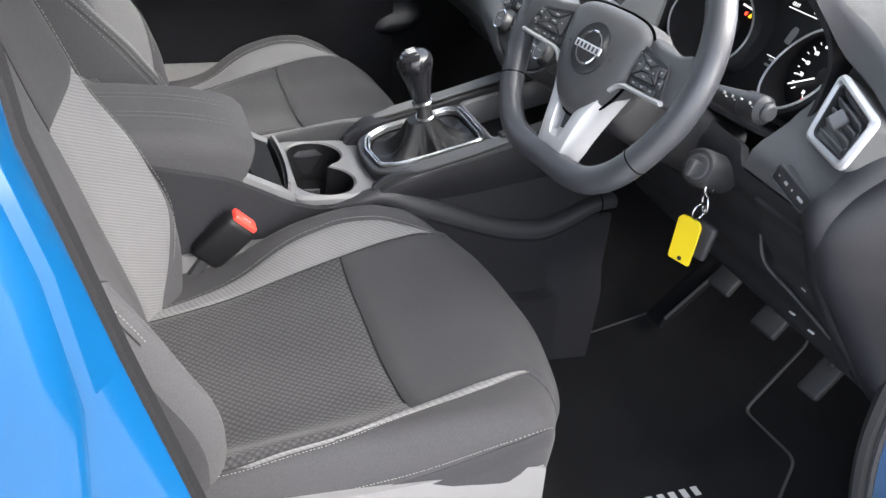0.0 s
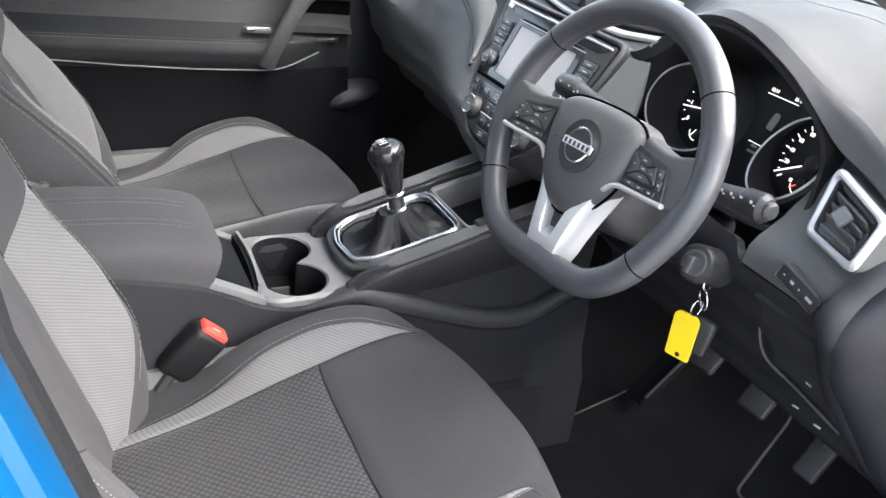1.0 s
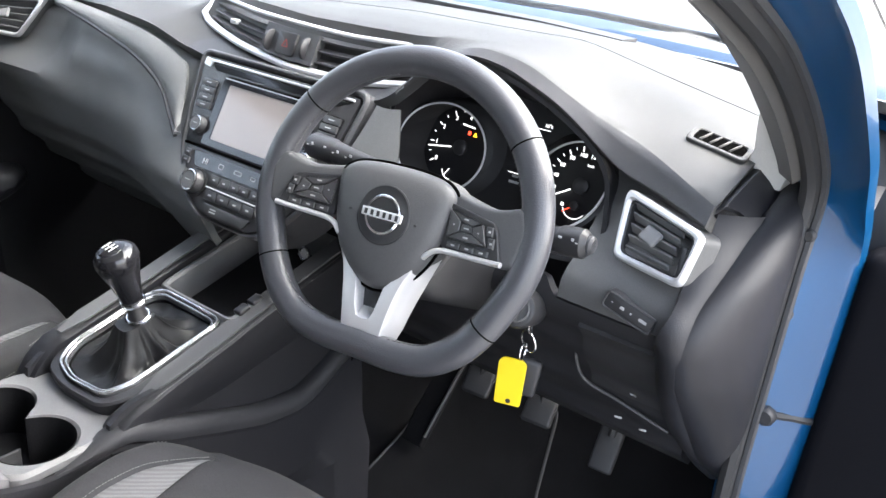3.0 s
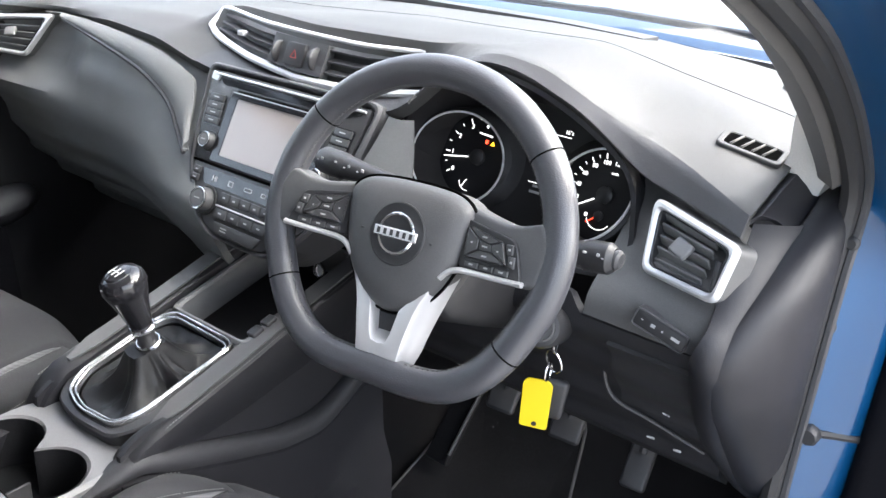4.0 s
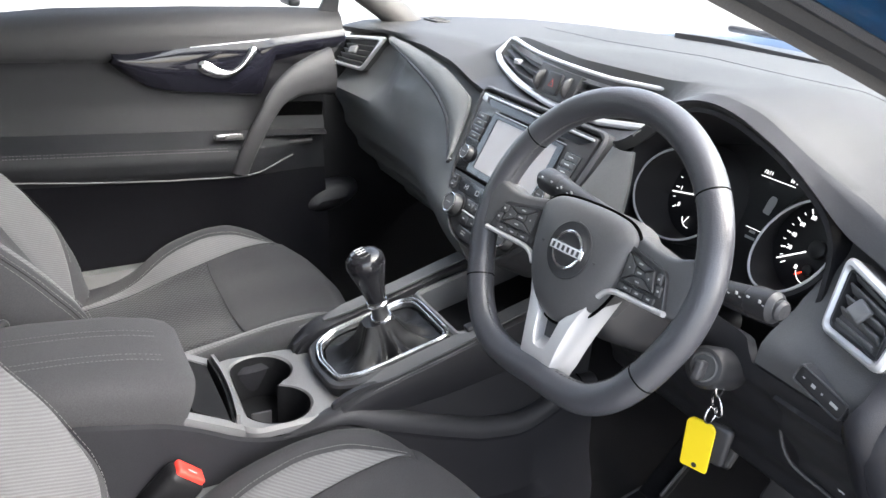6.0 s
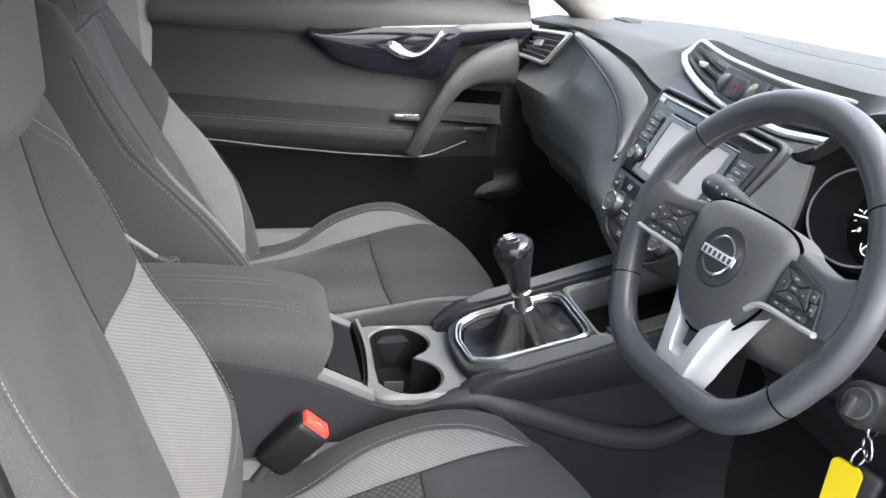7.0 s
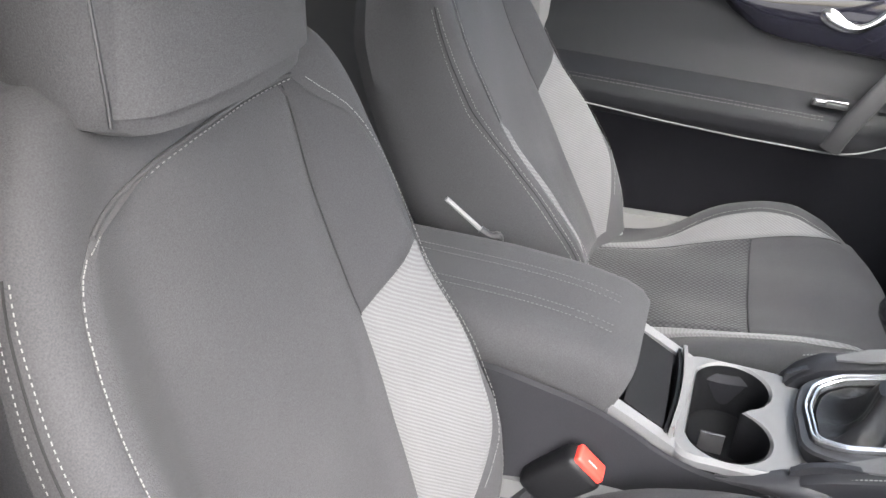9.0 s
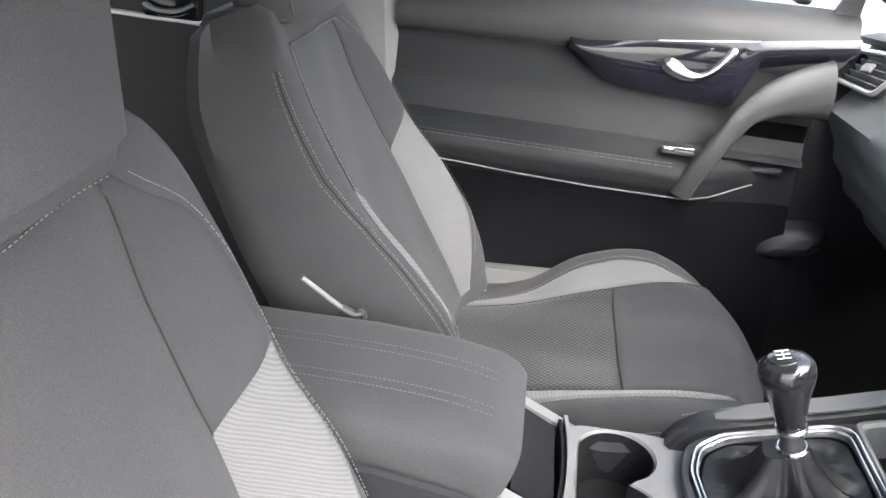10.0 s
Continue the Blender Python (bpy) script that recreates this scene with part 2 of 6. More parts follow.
def turned(profile, n=28, m=None):
    """A turned body round local z from (radius, height) pairs."""
    rings = [[V(r * math.cos(2 * math.pi * k / n), r * math.sin(2 * math.pi * k / n), z) for k in range(n)] for r, z in profile]
    bm = loft(rings)
    if m is not None:
        bmesh.ops.transform(bm, matrix=m, verts=bm.verts)
    return bm


def lerp(keys, x):
    """Smooth interpolation of keys [(x, value or tuple)]."""
    if x <= keys[0][0]:
        return keys[0][1]
    for (a, u), (b, v) in zip(keys, keys[1:]):
        if x <= b:
            t = (x - a) / (b - a)
            t = t * t * (3 - 2 * t)
            if isinstance(u, tuple):
                return tuple(p + (q - p) * t for p, q in zip(u, v))
            return u + (v - u) * t
    return keys[-1][1]


def lin(keys, x):
    """Straight interpolation of keys."""
    xs = [k[0] for k in keys]
    if isinstance(keys[0][1], tuple):
        return tuple(float(np.interp(x, xs, [k[1][i] for k in keys])) for i in range(len(keys[0][1])))
    return float(np.interp(x, xs, [k[1] for k in keys]))


def dashes(path, step, fill, r):
    """Stitches along a path, joined."""
    p = [Vector(q) for q in path]
    bm = bmesh.new()
    left = 0.0
    for a, b in zip(p, p[1:]):
        d = b - a
        ln = d.length
        if ln < 1e-6:
            continue
        d /= ln
        side = d.orthogonal().normalized()
        up = d.cross(side)
        s = left
        while s + step * fill <= ln + 1e-9:
            q0, q1 = a + d * s, a + d * (s + step * fill)
            ring = [[bm.verts.new(q + (side * math.cos(k * math.pi / 2) + up * math.sin(k * math.pi / 2)) * r) for k in range(4)] for q in (q0, q1)]
            for k in range(4):
                bm.faces.new((ring[0][k], ring[0][(k + 1) % 4], ring[1][(k + 1) % 4], ring[1][k]))
            s += step
        left = max(0.0, s - ln)
    return bm

def words(text, m, size, material, parent, name="lettering"):
    cu = bpy.data.curves.new(name, "FONT")
    cu.body, cu.size, cu.extrude = text, size, .0002
    cu.align_x, cu.align_y = "CENTER", "CENTER"
    tmp = bpy.data.objects.new(name, cu)
    me = bpy.data.meshes.new_from_object(tmp)
    bpy.data.objects.remove(tmp)
    me.transform(m)
    me.materials.append(material)
    ob = new(name, me)
    ob.parent = parent
    return ob


PILLAR = mat("pillar_trim_plastic", (0.065, 0.062, 0.06), 0.6, grain=0.12, grain_scale=900, bump=0.3)
DARK_SHEET = mat("opaque_dark_sheet", (0.012, 0.013, 0.013), 0.06)
GLASS = bpy.data.materials.new("clear_glass")
GLASS.use_nodes = True
gb = GLASS.node_tree.nodes["Principled BSDF"]
gb.inputs["Transmission Weight"].default_value, gb.inputs["Roughness"].default_value, gb.inputs["IOR"].default_value = 1.0, 0.0, 1.25
gb.inputs["Base Color"].default_value = (.96, .98, .97, 1)
# ---- outside: ground, and the car's shell ----
bm = bmesh.new()
quads(bm, [[V(-400, -400, -0.12), V(-400, 400, -0.12)], [V(400, -400, -0.12), V(400, 400, -0.12)]])
tagged(part("ground", bm, CONCRETE), "pale sunlit concrete forecourt round the car", "ground", kind="structure")

body = thing("car_body", "bright metallic blue car body with driver's door opening", "car")


# front hinge pillar and windscreen pillar of the driver's side, blue, with its rubber seal
seal_line = [(.742, .80, .42), (.74, .735, .60), (.74, .722, .80), (.74, .722, .93), (.74, .728, 1.02), (.738, .66, 1.085), (.735, .524, 1.162), (.73, .363, 1.223), (.70, .05, 1.32), (.68, -.30, 1.38)]
part("door_seal", tube(spline(seal_line, 6), 0.011, 8), RUBBER, body)
inner = spline(seal_line, 6)
OUT_Y = [(.4, .86), (.60, .80), (.80, .785), (.93, .78), (1.0, .755), (1.04, .70), (1.085, .665), (1.162, .545), (1.223, .375), (1.32, .06), (1.38, -.29)]
OUT_Z = [(.4, .4), (.93, .93), (1.0, .985), (1.04, 1.025), (1.085, 1.07), (1.162, 1.142), (1.223, 1.232), (1.32, 1.335), (1.38, 1.39)]
ringsec = []
outs = [V(lin([(.4, .81), (1.2, .80), (1.38, .745)], p.z), lin(OUT_Y, p.z), lin(OUT_Z, p.z)) for p in inner]
for k in range(4):
    outs = outs[:1] + [(a + b * 2 + c) / 4 for a, b, c in zip(outs, outs[1:], outs[2:])] + outs[-1:]
for p, o in zip(inner, outs):
    up = lin([(.9, 0), (1.05, .6), (1.4, 1)], p.z)
    a = p + V(.012, .008, 0)
    m1 = a.lerp(o, .35) + V(.004, .008, .0)
    m2 = a.lerp(o, .75) + V(.004, .004, .004 * up)
    ringsec.append([a, m1, m2, o, o + V(.004, .014, .01 * up), o + V(-.01, .06 - .02 * up, .035 * up), p + V(-.02, .075 - .02 * up, .045 * up), p + V(-.02, .03, 0)])
part("hinge_pillar", loft(ringsec), PAINT, body)
# the seal's grey outer lip, and the inner trim of the windscreen pillar
part("seal_lip", tube([p + V(.014, .002, .003) for p in inner], .005, 6), PLAS, body)
trimsec = []
for p in inner[26:]:
    k = min(1.0, (p.z - 1.0) / .12)
    trimsec.append([p + V(-.006, .005, -.005), p + V(-.014, -.012, -.012), p + V(-.030 - .014 * k, .01, -.012 + .010 * k), p + V(-.046 - .010 * k, .05, .012), p + V(-.02, .06, .025)])
part("pillar_trim", loft(trimsec), PILLAR, body)
part("trim_foot", loft([[V(x0, y, z), V(x0 + .05, y - .012, z), V(x0 + .06, y + .05, z), V(x0 + .01, y + .06, z)] for x0, y, z in ((.655, .755, 1.01), (.668, .74, 1.05), (.675, .70, 1.085), (.685, .66, 1.105))]), HEAD, body)

# centre pillar on the driver's side, blue outside; inner trim near-black for its shade
bsec, tsec, rsec = [], [], []
for z, y in ((.20, .09), (.40, .035), (.65, -.045), (.856, -.113), (.945, -.14), (1.006, -.162), (1.2, -.20), (1.42, -.235)):
    x = lin([(.2, .80), (.95, .79), (1.42, .69)], z)
    dy = lin([(.2, -.13), (.65, -.085), (.80, -.03), (.90, -.006), (1.42, 0)], z)
    bsec.append([V(x, y, z), V(x + .012, y + .001 + dy * .2, z), V(x + .030, y + dy * .92, z), V(x + .0335, y + dy - .007, z), V(x + .039, y + dy - .009, z), V(x + .044, y + dy - .005, z), V(x + .056, y + dy - .010, z), V(x + .063, y + dy - .022, z), V(x + .066, y + dy - .06, z), V(x + .066, y - .25, z), V(x + .05, y - .30, z), V(x - .02, y - .30, z), V(x - .03, y - .03, z)])
    rsec.append(V(x - .012, y - .004, z))
    tsec.append([V(x - .02, y - .004, z), V(x - .06, y - .012, z), V(x - .092, y - .03, z), V(x - .105, y - .10, z), V(x - .10, y - .25, z), V(x - .03, y - .25, z)])
part("centre_pillar", loft(bsec), PAINT, body)
# trim and seal coloured near-black: the pillar's shade is painted in
part("pillar_trim", loft(tsec), WELL_SHADE, body)
part("door_seal", tube(rsec, .011, 8), WELL_SHADE, body)

# sill
sec = []
for y in (-.25, 0, .3, .6, .85):
    sec.append([V(.66, y, .20), V(.67, y, .30), V(.70, y, .335), V(.755, y, .34), V(.80, y, .325), V(.86, y, .24), V(.86, y, .05), V(.70, y, .05)])
part("sill", loft(sec), PAINT, body)
sec = [[V(.64, y, .215), V(.65, y, .315), V(.70, y, .352), V(.745, y, .354), V(.745, y, .34), V(.66, y, .30)] for y in (-.25, .2, .5, .72)]
part("sill_trim", loft(sec), PLAS, body)

# roof, rear and far-side shell that close the cabin
sec = []
for y, z in ((.42, 1.43), (.2, 1.475), (-.3, 1.51), (-1.0, 1.50), (-1.7, 1.44)):
    sec.append([V(x, y, z + .03 - .10 * (abs(x) / .70) ** 3) for x in (-.68, -.5, -.25, 0, .25, .5, .68)])
part("roof", slab(sec, -.03), PAINT, body)
part("roof_lining", slab([[p + V(0, 0, -.035) for p in r] for r in sec], .01), HEAD, body)
part("rear_wall", rbox(1.5, .04, 1.4, .01, pose(0, -1.72, .75)), PLAS, body)
# far side: lower side, centre pillar, roof rail
part("rear_side", rbox(.05, .80, 1.2, .01, pose(.80, -.86, .48)), PAINT, body)
part("far_rear_door", rbox(.06, 1.15, .85, .02, pose(-.80, -1.02, .60)), PLAS, body)
# near side gets an added opaque sheet, out of view, that keeps light out
for sx in (-1, 1):
    rw = part("rear_window", slab([[V(sx * (.775 - .10 * t * t), y, .99 + .42 * t) for t in np.linspace(0, 1, 5)] for y in (-.36, -1.70)], .006), DARK_SHEET if sx > 0 else GLASS, body, "unseen opaque dark sheet over the near rear window opening" if sx > 0 else "clear rear side window")
    rw.visible_shadow = sx > 0
part("far_rear_door_trim", tube([(-.765, -.35, .90), (-.765, -.7, .895), (-.765, -1.2, .90)], .006, 6), SATIN, body)
sec = []
for z, y in ((.25, -.16), (.70, -.185), (1.0, -.215), (1.45, -.28)):
    x = lin([(.25, -.77), (1.0, -.755), (1.45, -.66)], z)
    sec.append([V(x, y, z), V(x + .03, y - .03, z), V(x + .035, y - .14, z), V(x, y - .18, z), V(x - .06, y - .17, z), V(x - .06, y - .01, z)])
part("far_pillar_trim", loft(sec), CONS, body)
far_line = [(-.76, .78, 1.02), (-.75, .69, 1.085), (-.745, .55, 1.162), (-.74, .38, 1.225), (-.71, .05, 1.33), (-.67, -.35, 1.40), (-.66, -1.6, 1.38)]
part("far_roof_rail", tube(spline(far_line, 5), .034, 10), PILLAR, body)
# bonnet, scuttle and wings seen through the windscreen
g = []
for y, z in ((1.64, 1.045), (1.74, 1.085), (2.0, 1.085), (2.3, 1.03), (2.55, .92), (2.65, .72)):
    g.append([V(x, y - .25 * (abs(x) / .8) ** 2, z - .05 * (abs(x) / .8) ** 2 + (.012 if .42 < abs(x) < .56 else 0)) for x in np.linspace(-.80, .80, 25)])
part("bonnet", slab(g, -.02), PAINT, body)
for sx in (-1, 1):
    g = []
    for x, z in ((.805, .965), (.86, .93), (.89, .85), (.90, .6), (.90, .30)):
        g.append([V(sx * x, y, z - .02 * (y - 1.0)) for y in np.linspace(.92, 2.45, 12)])
    part("front_wing", slab(g, .02 * sx), PAINT, body)
part("wing_end", rbox(.16, .02, .66, .006, pose(.825, .94, .62)), PAINT, body)
part("scuttle", slab([[V(x, 1.545 - .28 * x * x + d, 1.045 - d * .1) for x in np.linspace(-.76, .76, 12)] for d in (0, .14)], -.02), BLACK, body)
part("wiper", tube([(-.55, 1.56, 1.085), (.0, 1.61, 1.09), (.45, 1.57, 1.085)], .008, 6), BLACK, body)
part("floor_pan", rbox(1.6, 2.9, .04, .01, pose(0, -.30, .13)), BLACK, body)
part("bulkhead", slab([[V(x, 1.12, .15) for x in (-.8, 0, .8)], [V(x, 1.25, .55) for x in (-.8, 0, .8)], [V(x, 1.52, 1.0) for x in (-.8, 0, .8)]], .03), BLACK, body)
# near-black wall colour keeps its lit edge dark
part("far_front_side", rbox(.05, .92, .95, .01, pose(-.795, 1.015, .52)), WELL_SHADE, body)
part("near_front_side", rbox(.04, .5, .75, .01, pose(.745, 1.06, .55)), BLACK, body)

ws = slab([[V(x * w, y - .16 * x * x, z) for x in np.linspace(-1, 1, 13)] for y, z, w in ((1.55, 1.05, .75), (1.17, 1.19, .72), (.78, 1.33, .69), (.42, 1.44, .65))], .005)
o = part("windscreen", ws, GLASS, body, "clear raked windscreen glass")
o.visible_shadow = False

# ---- carpeted floor ----
fl = thing("floor", "black carpeted footwell floor", "floor", kind="structure")
g = []
for y, z in ((-1.6, .25), (-.2, .25), (.3, .26), (.7, .268), (.88, .285), (1.0, .33), (1.10, .42), (1.17, .55), (1.21, .68)):
    g.append([V(x, y, z + .012 * math.sin(5 * x + 3 * y)) for x in np.linspace(-.74, .70, 22)])
part("carpet", slab(g, -.03), CARPET, fl)

# ---- dashboard ----
dash = thing("dashboard", "grey soft-plastic dashboard with silver-rimmed air vents", "dashboard")
LIP = [(-.80, (.60, 1.03)), (-.70, (.635, 1.035)), (-.60, (.655, 1.036)), (-.45, (.645, 1.043)), (-.30, (.635, 1.036)), (-.22, (.63, 1.018)), (-.15, (.63, 1.006)), (.03, (.63, 1.002)), (.20, (.63, 1.008)), (.235, (.64, 1.035)),
       (.275, (.645, 1.083)), (.33, (.65, 1.097)), (.38, (.655, 1.090)), (.457, (.66, 1.060)), (.51, (.662, 1.027)), (.545, (.662, 1.003)), (.60, (.652, .993)), (.655, (.625, .986)), (.70, (.60, .975))]
STEP = [(-.80, (.66, 1.045)), (-.40, (.70, 1.062)), (-.29, (.715, 1.064)), (-.25, (.722, 1.085)), (-.20, (.722, 1.099)), (0, (.70, 1.095)), (.20, (.705, 1.10)), (.33, (.71, 1.111)), (.40, (.72, 1.101)), (.50, (.73, 1.060)), (.57, (.72, 1.046)), (.61, (.715, 1.040)), (.70, (.66, 1.003))]
MID = [(-.80, (.85, 1.06)), (-.3, (.85, 1.075)), (.0, (.84, 1.103)), (.35, (.84, 1.118)), (.48, (.84, 1.09)), (.60, (.81, 1.066)), (.70, (.78, 1.040))]
BACK = [(-.80, (1.1, 1.06)), (0, (1.1, 1.09)), (.4, (1.1, 1.09)), (.70, (1.0, 1.06))]
RISE = [(-.80, (.63, 1.038)), (-.40, (.672, 1.052)), (-.29, (.675, 1.05)), (-.25, (.70, 1.058)), (-.20, (.700, 1.042)), (-.12, (.685, 1.028)), (0, (.675, 1.012)), (.12, (.685, 1.014)), (.20, (.695, 1.03)), (.25, (.662, 1.076)), (.33, (.664, 1.109)), (.40, (.669, 1.099)), (.50, (.675, 1.053)), (.57, (.675, 1.028)), (.70, (.618, .995))]
END = [(-.80, (1.32, 1.05)), (-.4, (1.54, 1.055)), (0, (1.53, 1.06)), (.2, (1.48, 1.06)), (.4, (1.395, 1.055)), (.70, (1.22, 1.045))]


def eased(keys, x, h=.022):
    """Keys read with their corners rounded off."""
    w = ((-1, .25), (-.5, .5), (0, .5), (.5, .5), (1, .25))
    return tuple(sum(k * lin(keys, x + d * h)[i] for d, k in w) / 2 for i in (0, 1))


def dash_top(x, t):
    """A point of the dash's upper skin; t runs from the rear lip (0) to the glass (1)."""
    a, r, s, m, b, e = (eased(k, x) for k in (LIP, RISE, STEP, MID, BACK, END))
    y, z = lin([(0, a), (.08, r), (.12, s), (.35, m), (.65, b), (1, e)], t)
    return V(x, y, z)


xs = sorted(set(np.linspace(-.80, .672, 76).round(4).tolist()))
ts = [0, .03, .06, .08, .10, .12, .15, .2, .27, .35, .45, .55, .65, .8, 1]
bm = slab([[dash_top(x, t) for t in ts] for x in xs], .014)
bmesh.ops.smooth_vert(bm, verts=bm.verts, factor=.25, use_axis_x=False, use_axis_y=True, use_axis_z=True)
part("top_pad", bm, DASH, dash, "pale grey grained upper pad lit by the sky")

# long demister slot near the glass, and the side demister grilles
part("demister_slot", slab([[V(x, lin(END, x)[0] - .150 + d, 1.0735) for x in np.linspace(-.50, .22, 20)] for d in (0, .070)], -.012), BLACK, dash)


def on_dash(x, y, yaw):
    """A frame that lies on the dash's upper skin at (x, y)."""
    t = min(np.linspace(0, 1, 400), key=lambda s: abs(dash_top(x, s).y - y))
    p = dash_top(x, t)
    n = (dash_top(x + .03, t) - dash_top(x - .03, t)).cross(dash_top(x, t + .05) - dash_top(x, t - .05)).normalized()
    d = V(math.cos(radians(yaw)), math.sin(radians(yaw)), 0)
    d = d - n * d.dot(n)
    return axes(p, d, n.cross(d))


for gx, gy, yaw in ((.627, .745, 1), (-.70, .80, -1)):
    m = on_dash(gx, gy, yaw) @ pose(0, 0, .002)
    out = rounded([(-.037, -.0195), (.037, -.0195), (.037, .0195), (-.037, .0195)], .009)
    inn = rounded([(-.0305, -.0130), (.0305, -.0130), (.0305, .0130), (-.0305, .0130)], .006)
    gr = part("demister_grille", frame_ring(out, inn, -.012, .0022, m, .0012), DASH, dash)
    # black patch on the uncut pad paints the dark of the opening
    part("grille_shade_patch", prism(inn, -.014, .0012, m), VOID, gr)
    for k in range(4):
        part("slat", rbox(.0026, .026, .005, .001, m @ pose(-.0185 + k * .0123, 0, .0012, 0, 0, -15 if gx > 0 else 15), 1), DASH, gr)

# fine seam across the pad, and a tweeter cover by the windscreen pillar
part("pad_seam", tube([on_dash(x, y, 0) @ V(0, 0, .0003) for x, y in zip(np.linspace(-.55, .66, 40), [lin([(-.55, 1.0), (0, .965), (.25, .915), (.45, .895), (.66, .885)], v) for v in np.linspace(-.55, .66, 40)])], .0005, 5), PLAS, dash)
part("tweeter_cover", turned([(.035, -.004), (.035, .003), (.030, .005), (.0005, .005)], 24, on_dash(.60, 1.04, 0)), CONS, dash)

# the same plastic darkened for the shaded underside of the fascia
KNEEP_SHADED = mat("fascia_plastic_shaded", (.020, .020, .0225), .5, grain=.2, grain_scale=1000, bump=.4, vary=.1, spec=.28)
# driver's lower fascia, one surface: lit upper and shaded lower tones set by colour
FZ = [(.58, .80), (.65, .735), (.725, .68), (.80, .630), (.84, .60), (.88, .588), (.92, .612), (.95, .632), (.99, .668)]


def fascia(x, z):
    return lerp(FZ, z) + lin([(.85, 0), (.93, -.42), (1.0, -.42)], z) * (x - .62)


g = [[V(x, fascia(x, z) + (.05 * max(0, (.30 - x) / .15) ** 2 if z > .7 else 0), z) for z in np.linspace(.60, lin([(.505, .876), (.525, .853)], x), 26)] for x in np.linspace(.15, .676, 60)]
part("knee_panel", slab(g, .012), KNEEP_SHADED, dash)
g = [[V(x, fascia(x, z), z) for z in np.linspace(.856, lin(LIP, x)[1] - .010, 14)] for x in np.linspace(.527, .669, 16)]
part("vent_fascia", slab(g, .012), FASC_LIGHT, dash)
# stowage pocket lid below the switches, with a raised lip
lid_line = spline([V(.545, .635, .815), V(.54, .655, .775), V(.552, .672, .73), V(.60, .688, .71), (.665, .70, .69)], 6)
part("pocket_lid_edge", tube([p + V(0, -.006, 0) for p in lid_line], .0026, 6), PLAS, dash)
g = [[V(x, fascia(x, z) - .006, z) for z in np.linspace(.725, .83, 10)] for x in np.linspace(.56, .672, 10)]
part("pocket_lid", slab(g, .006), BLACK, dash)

# catches along the lid's lower edge
for x, y, z in ((.597, .696, .679), (.631, .700, .674)):
    part("catch", rbox(.010, .003, .003, .001, pose(x, y, z, 0, 0, 12), 1), WHITE, dash)

# end cap of the dashboard in the door opening
capo = spline([(.666, .655, .985), (.670, .630, .955), (.669, .602, .910), (.668, .576, .876), (.668, .599, .833), (.668, .628, .784), (.672, .675, .724), (.690, .758, .640), (.712, .775, .617)], 6)
capl = spline([(.700, .700, .985), (.697, .650, .938), (.688, .606, .897), (.684, .583, .861), (.684, .594, .830), (.684, .620, .789), (.688, .680, .722), (.700, .745, .648), (.720, .772, .622)], 6)
capr = spline([(.712, .860, 1.034), (.730, .770, 1.020), (.737, .728, .96), (.738, .719, .88), (.738, .719, .83), (.738, .720, .795), (.738, .730, .725), (.738, .755, .655), (.738, .775, .628)], 6)
g = []
for i, (p, q) in enumerate(zip(capl, capr)):
    t = i / (len(capl) - 1)
    bl = lin([(0, .002), (.1, .010), (.25, .022), (.6, .026), (.85, .015), (1, .002)], t)
    g.append([p.lerp(q, s_) + V(.55, -.80, lin([(0, .5), (.2, .1), (1, 0)], t)) * bl * math.sin(math.pi * s_) ** .62 for s_ in np.linspace(0, 1, 18)])
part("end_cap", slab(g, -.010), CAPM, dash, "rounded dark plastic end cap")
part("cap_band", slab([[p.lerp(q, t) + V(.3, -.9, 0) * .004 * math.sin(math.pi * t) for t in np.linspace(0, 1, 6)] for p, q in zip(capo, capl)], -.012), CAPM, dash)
part("cap_groove", tube([p + V(.001, -.001, 0) for p in capl[2:]], .0030, 6), VOID, dash)
sh = []
for y in np.linspace(.640, .93, 18):
    zi = dash_top(.672, min(np.linspace(0, 1, 300), key=lambda s: abs(dash_top(.672, s).y - y))).z
    o = V(*lin([(.640, (.698, .685, .983)), (.70, (.700, .70, .992)), (.86, (.714, .862, 1.034)), (.93, (.724, .93, 1.045))], y))
    i_ = V(.669, y, zi - .004)
    sh.append([i_ + V(0, 0, -.004), i_.lerp(o, .3) + V(0, 0, .006), i_.lerp(o, .65) + V(0, 0, .006), o + V(.002, 0, 0), o + V(.004, .004, -.012)])
part("cap_shoulder", slab(sh, -.006), CAPM, dash)

# glove box side
GZ = [(.58, .84), (.64, .78), (.70, .705), (.76, .648), (.82, .612), (.88, .597), (.94, .603), (.99, .625), (1.035, .655)]


def glove(x, z):
    y = lerp(GZ, z) + lin([(.85, 0), (.95, .18), (1.04, .32)], z) * (x + .55) * lin([(-.8, 1), (-.55, 1), (-.4, 0)], x)
    y += .05 * lin([(.90, 0), (.945, 1), (1.04, 1)], z) * lin([(-.8, 1), (-.6, 1), (-.5, 0)], x)
    k = min(1.0, max(0.0, (x + .46) / (glove_end(z) + .46)))
    k = k * k * (3 - 2 * k)
    ys = lin([(.60, .715), (.68, .625), (.75, .565), (.80, .533), (.834, .528), (.894, .566), (1.006, .648), (1.04, .665)], z)
    return y * (1 - k) + ys * k


def glove_end(z):
    """Where the padded panel meets the centre stack."""
    return lin([(.60, -.10), (.70, -.07), (.76, -.05), (.80, -.045), (.834, -.070), (.894, -.118), (1.006, -.166), (1.04, -.18)], z)


g = []
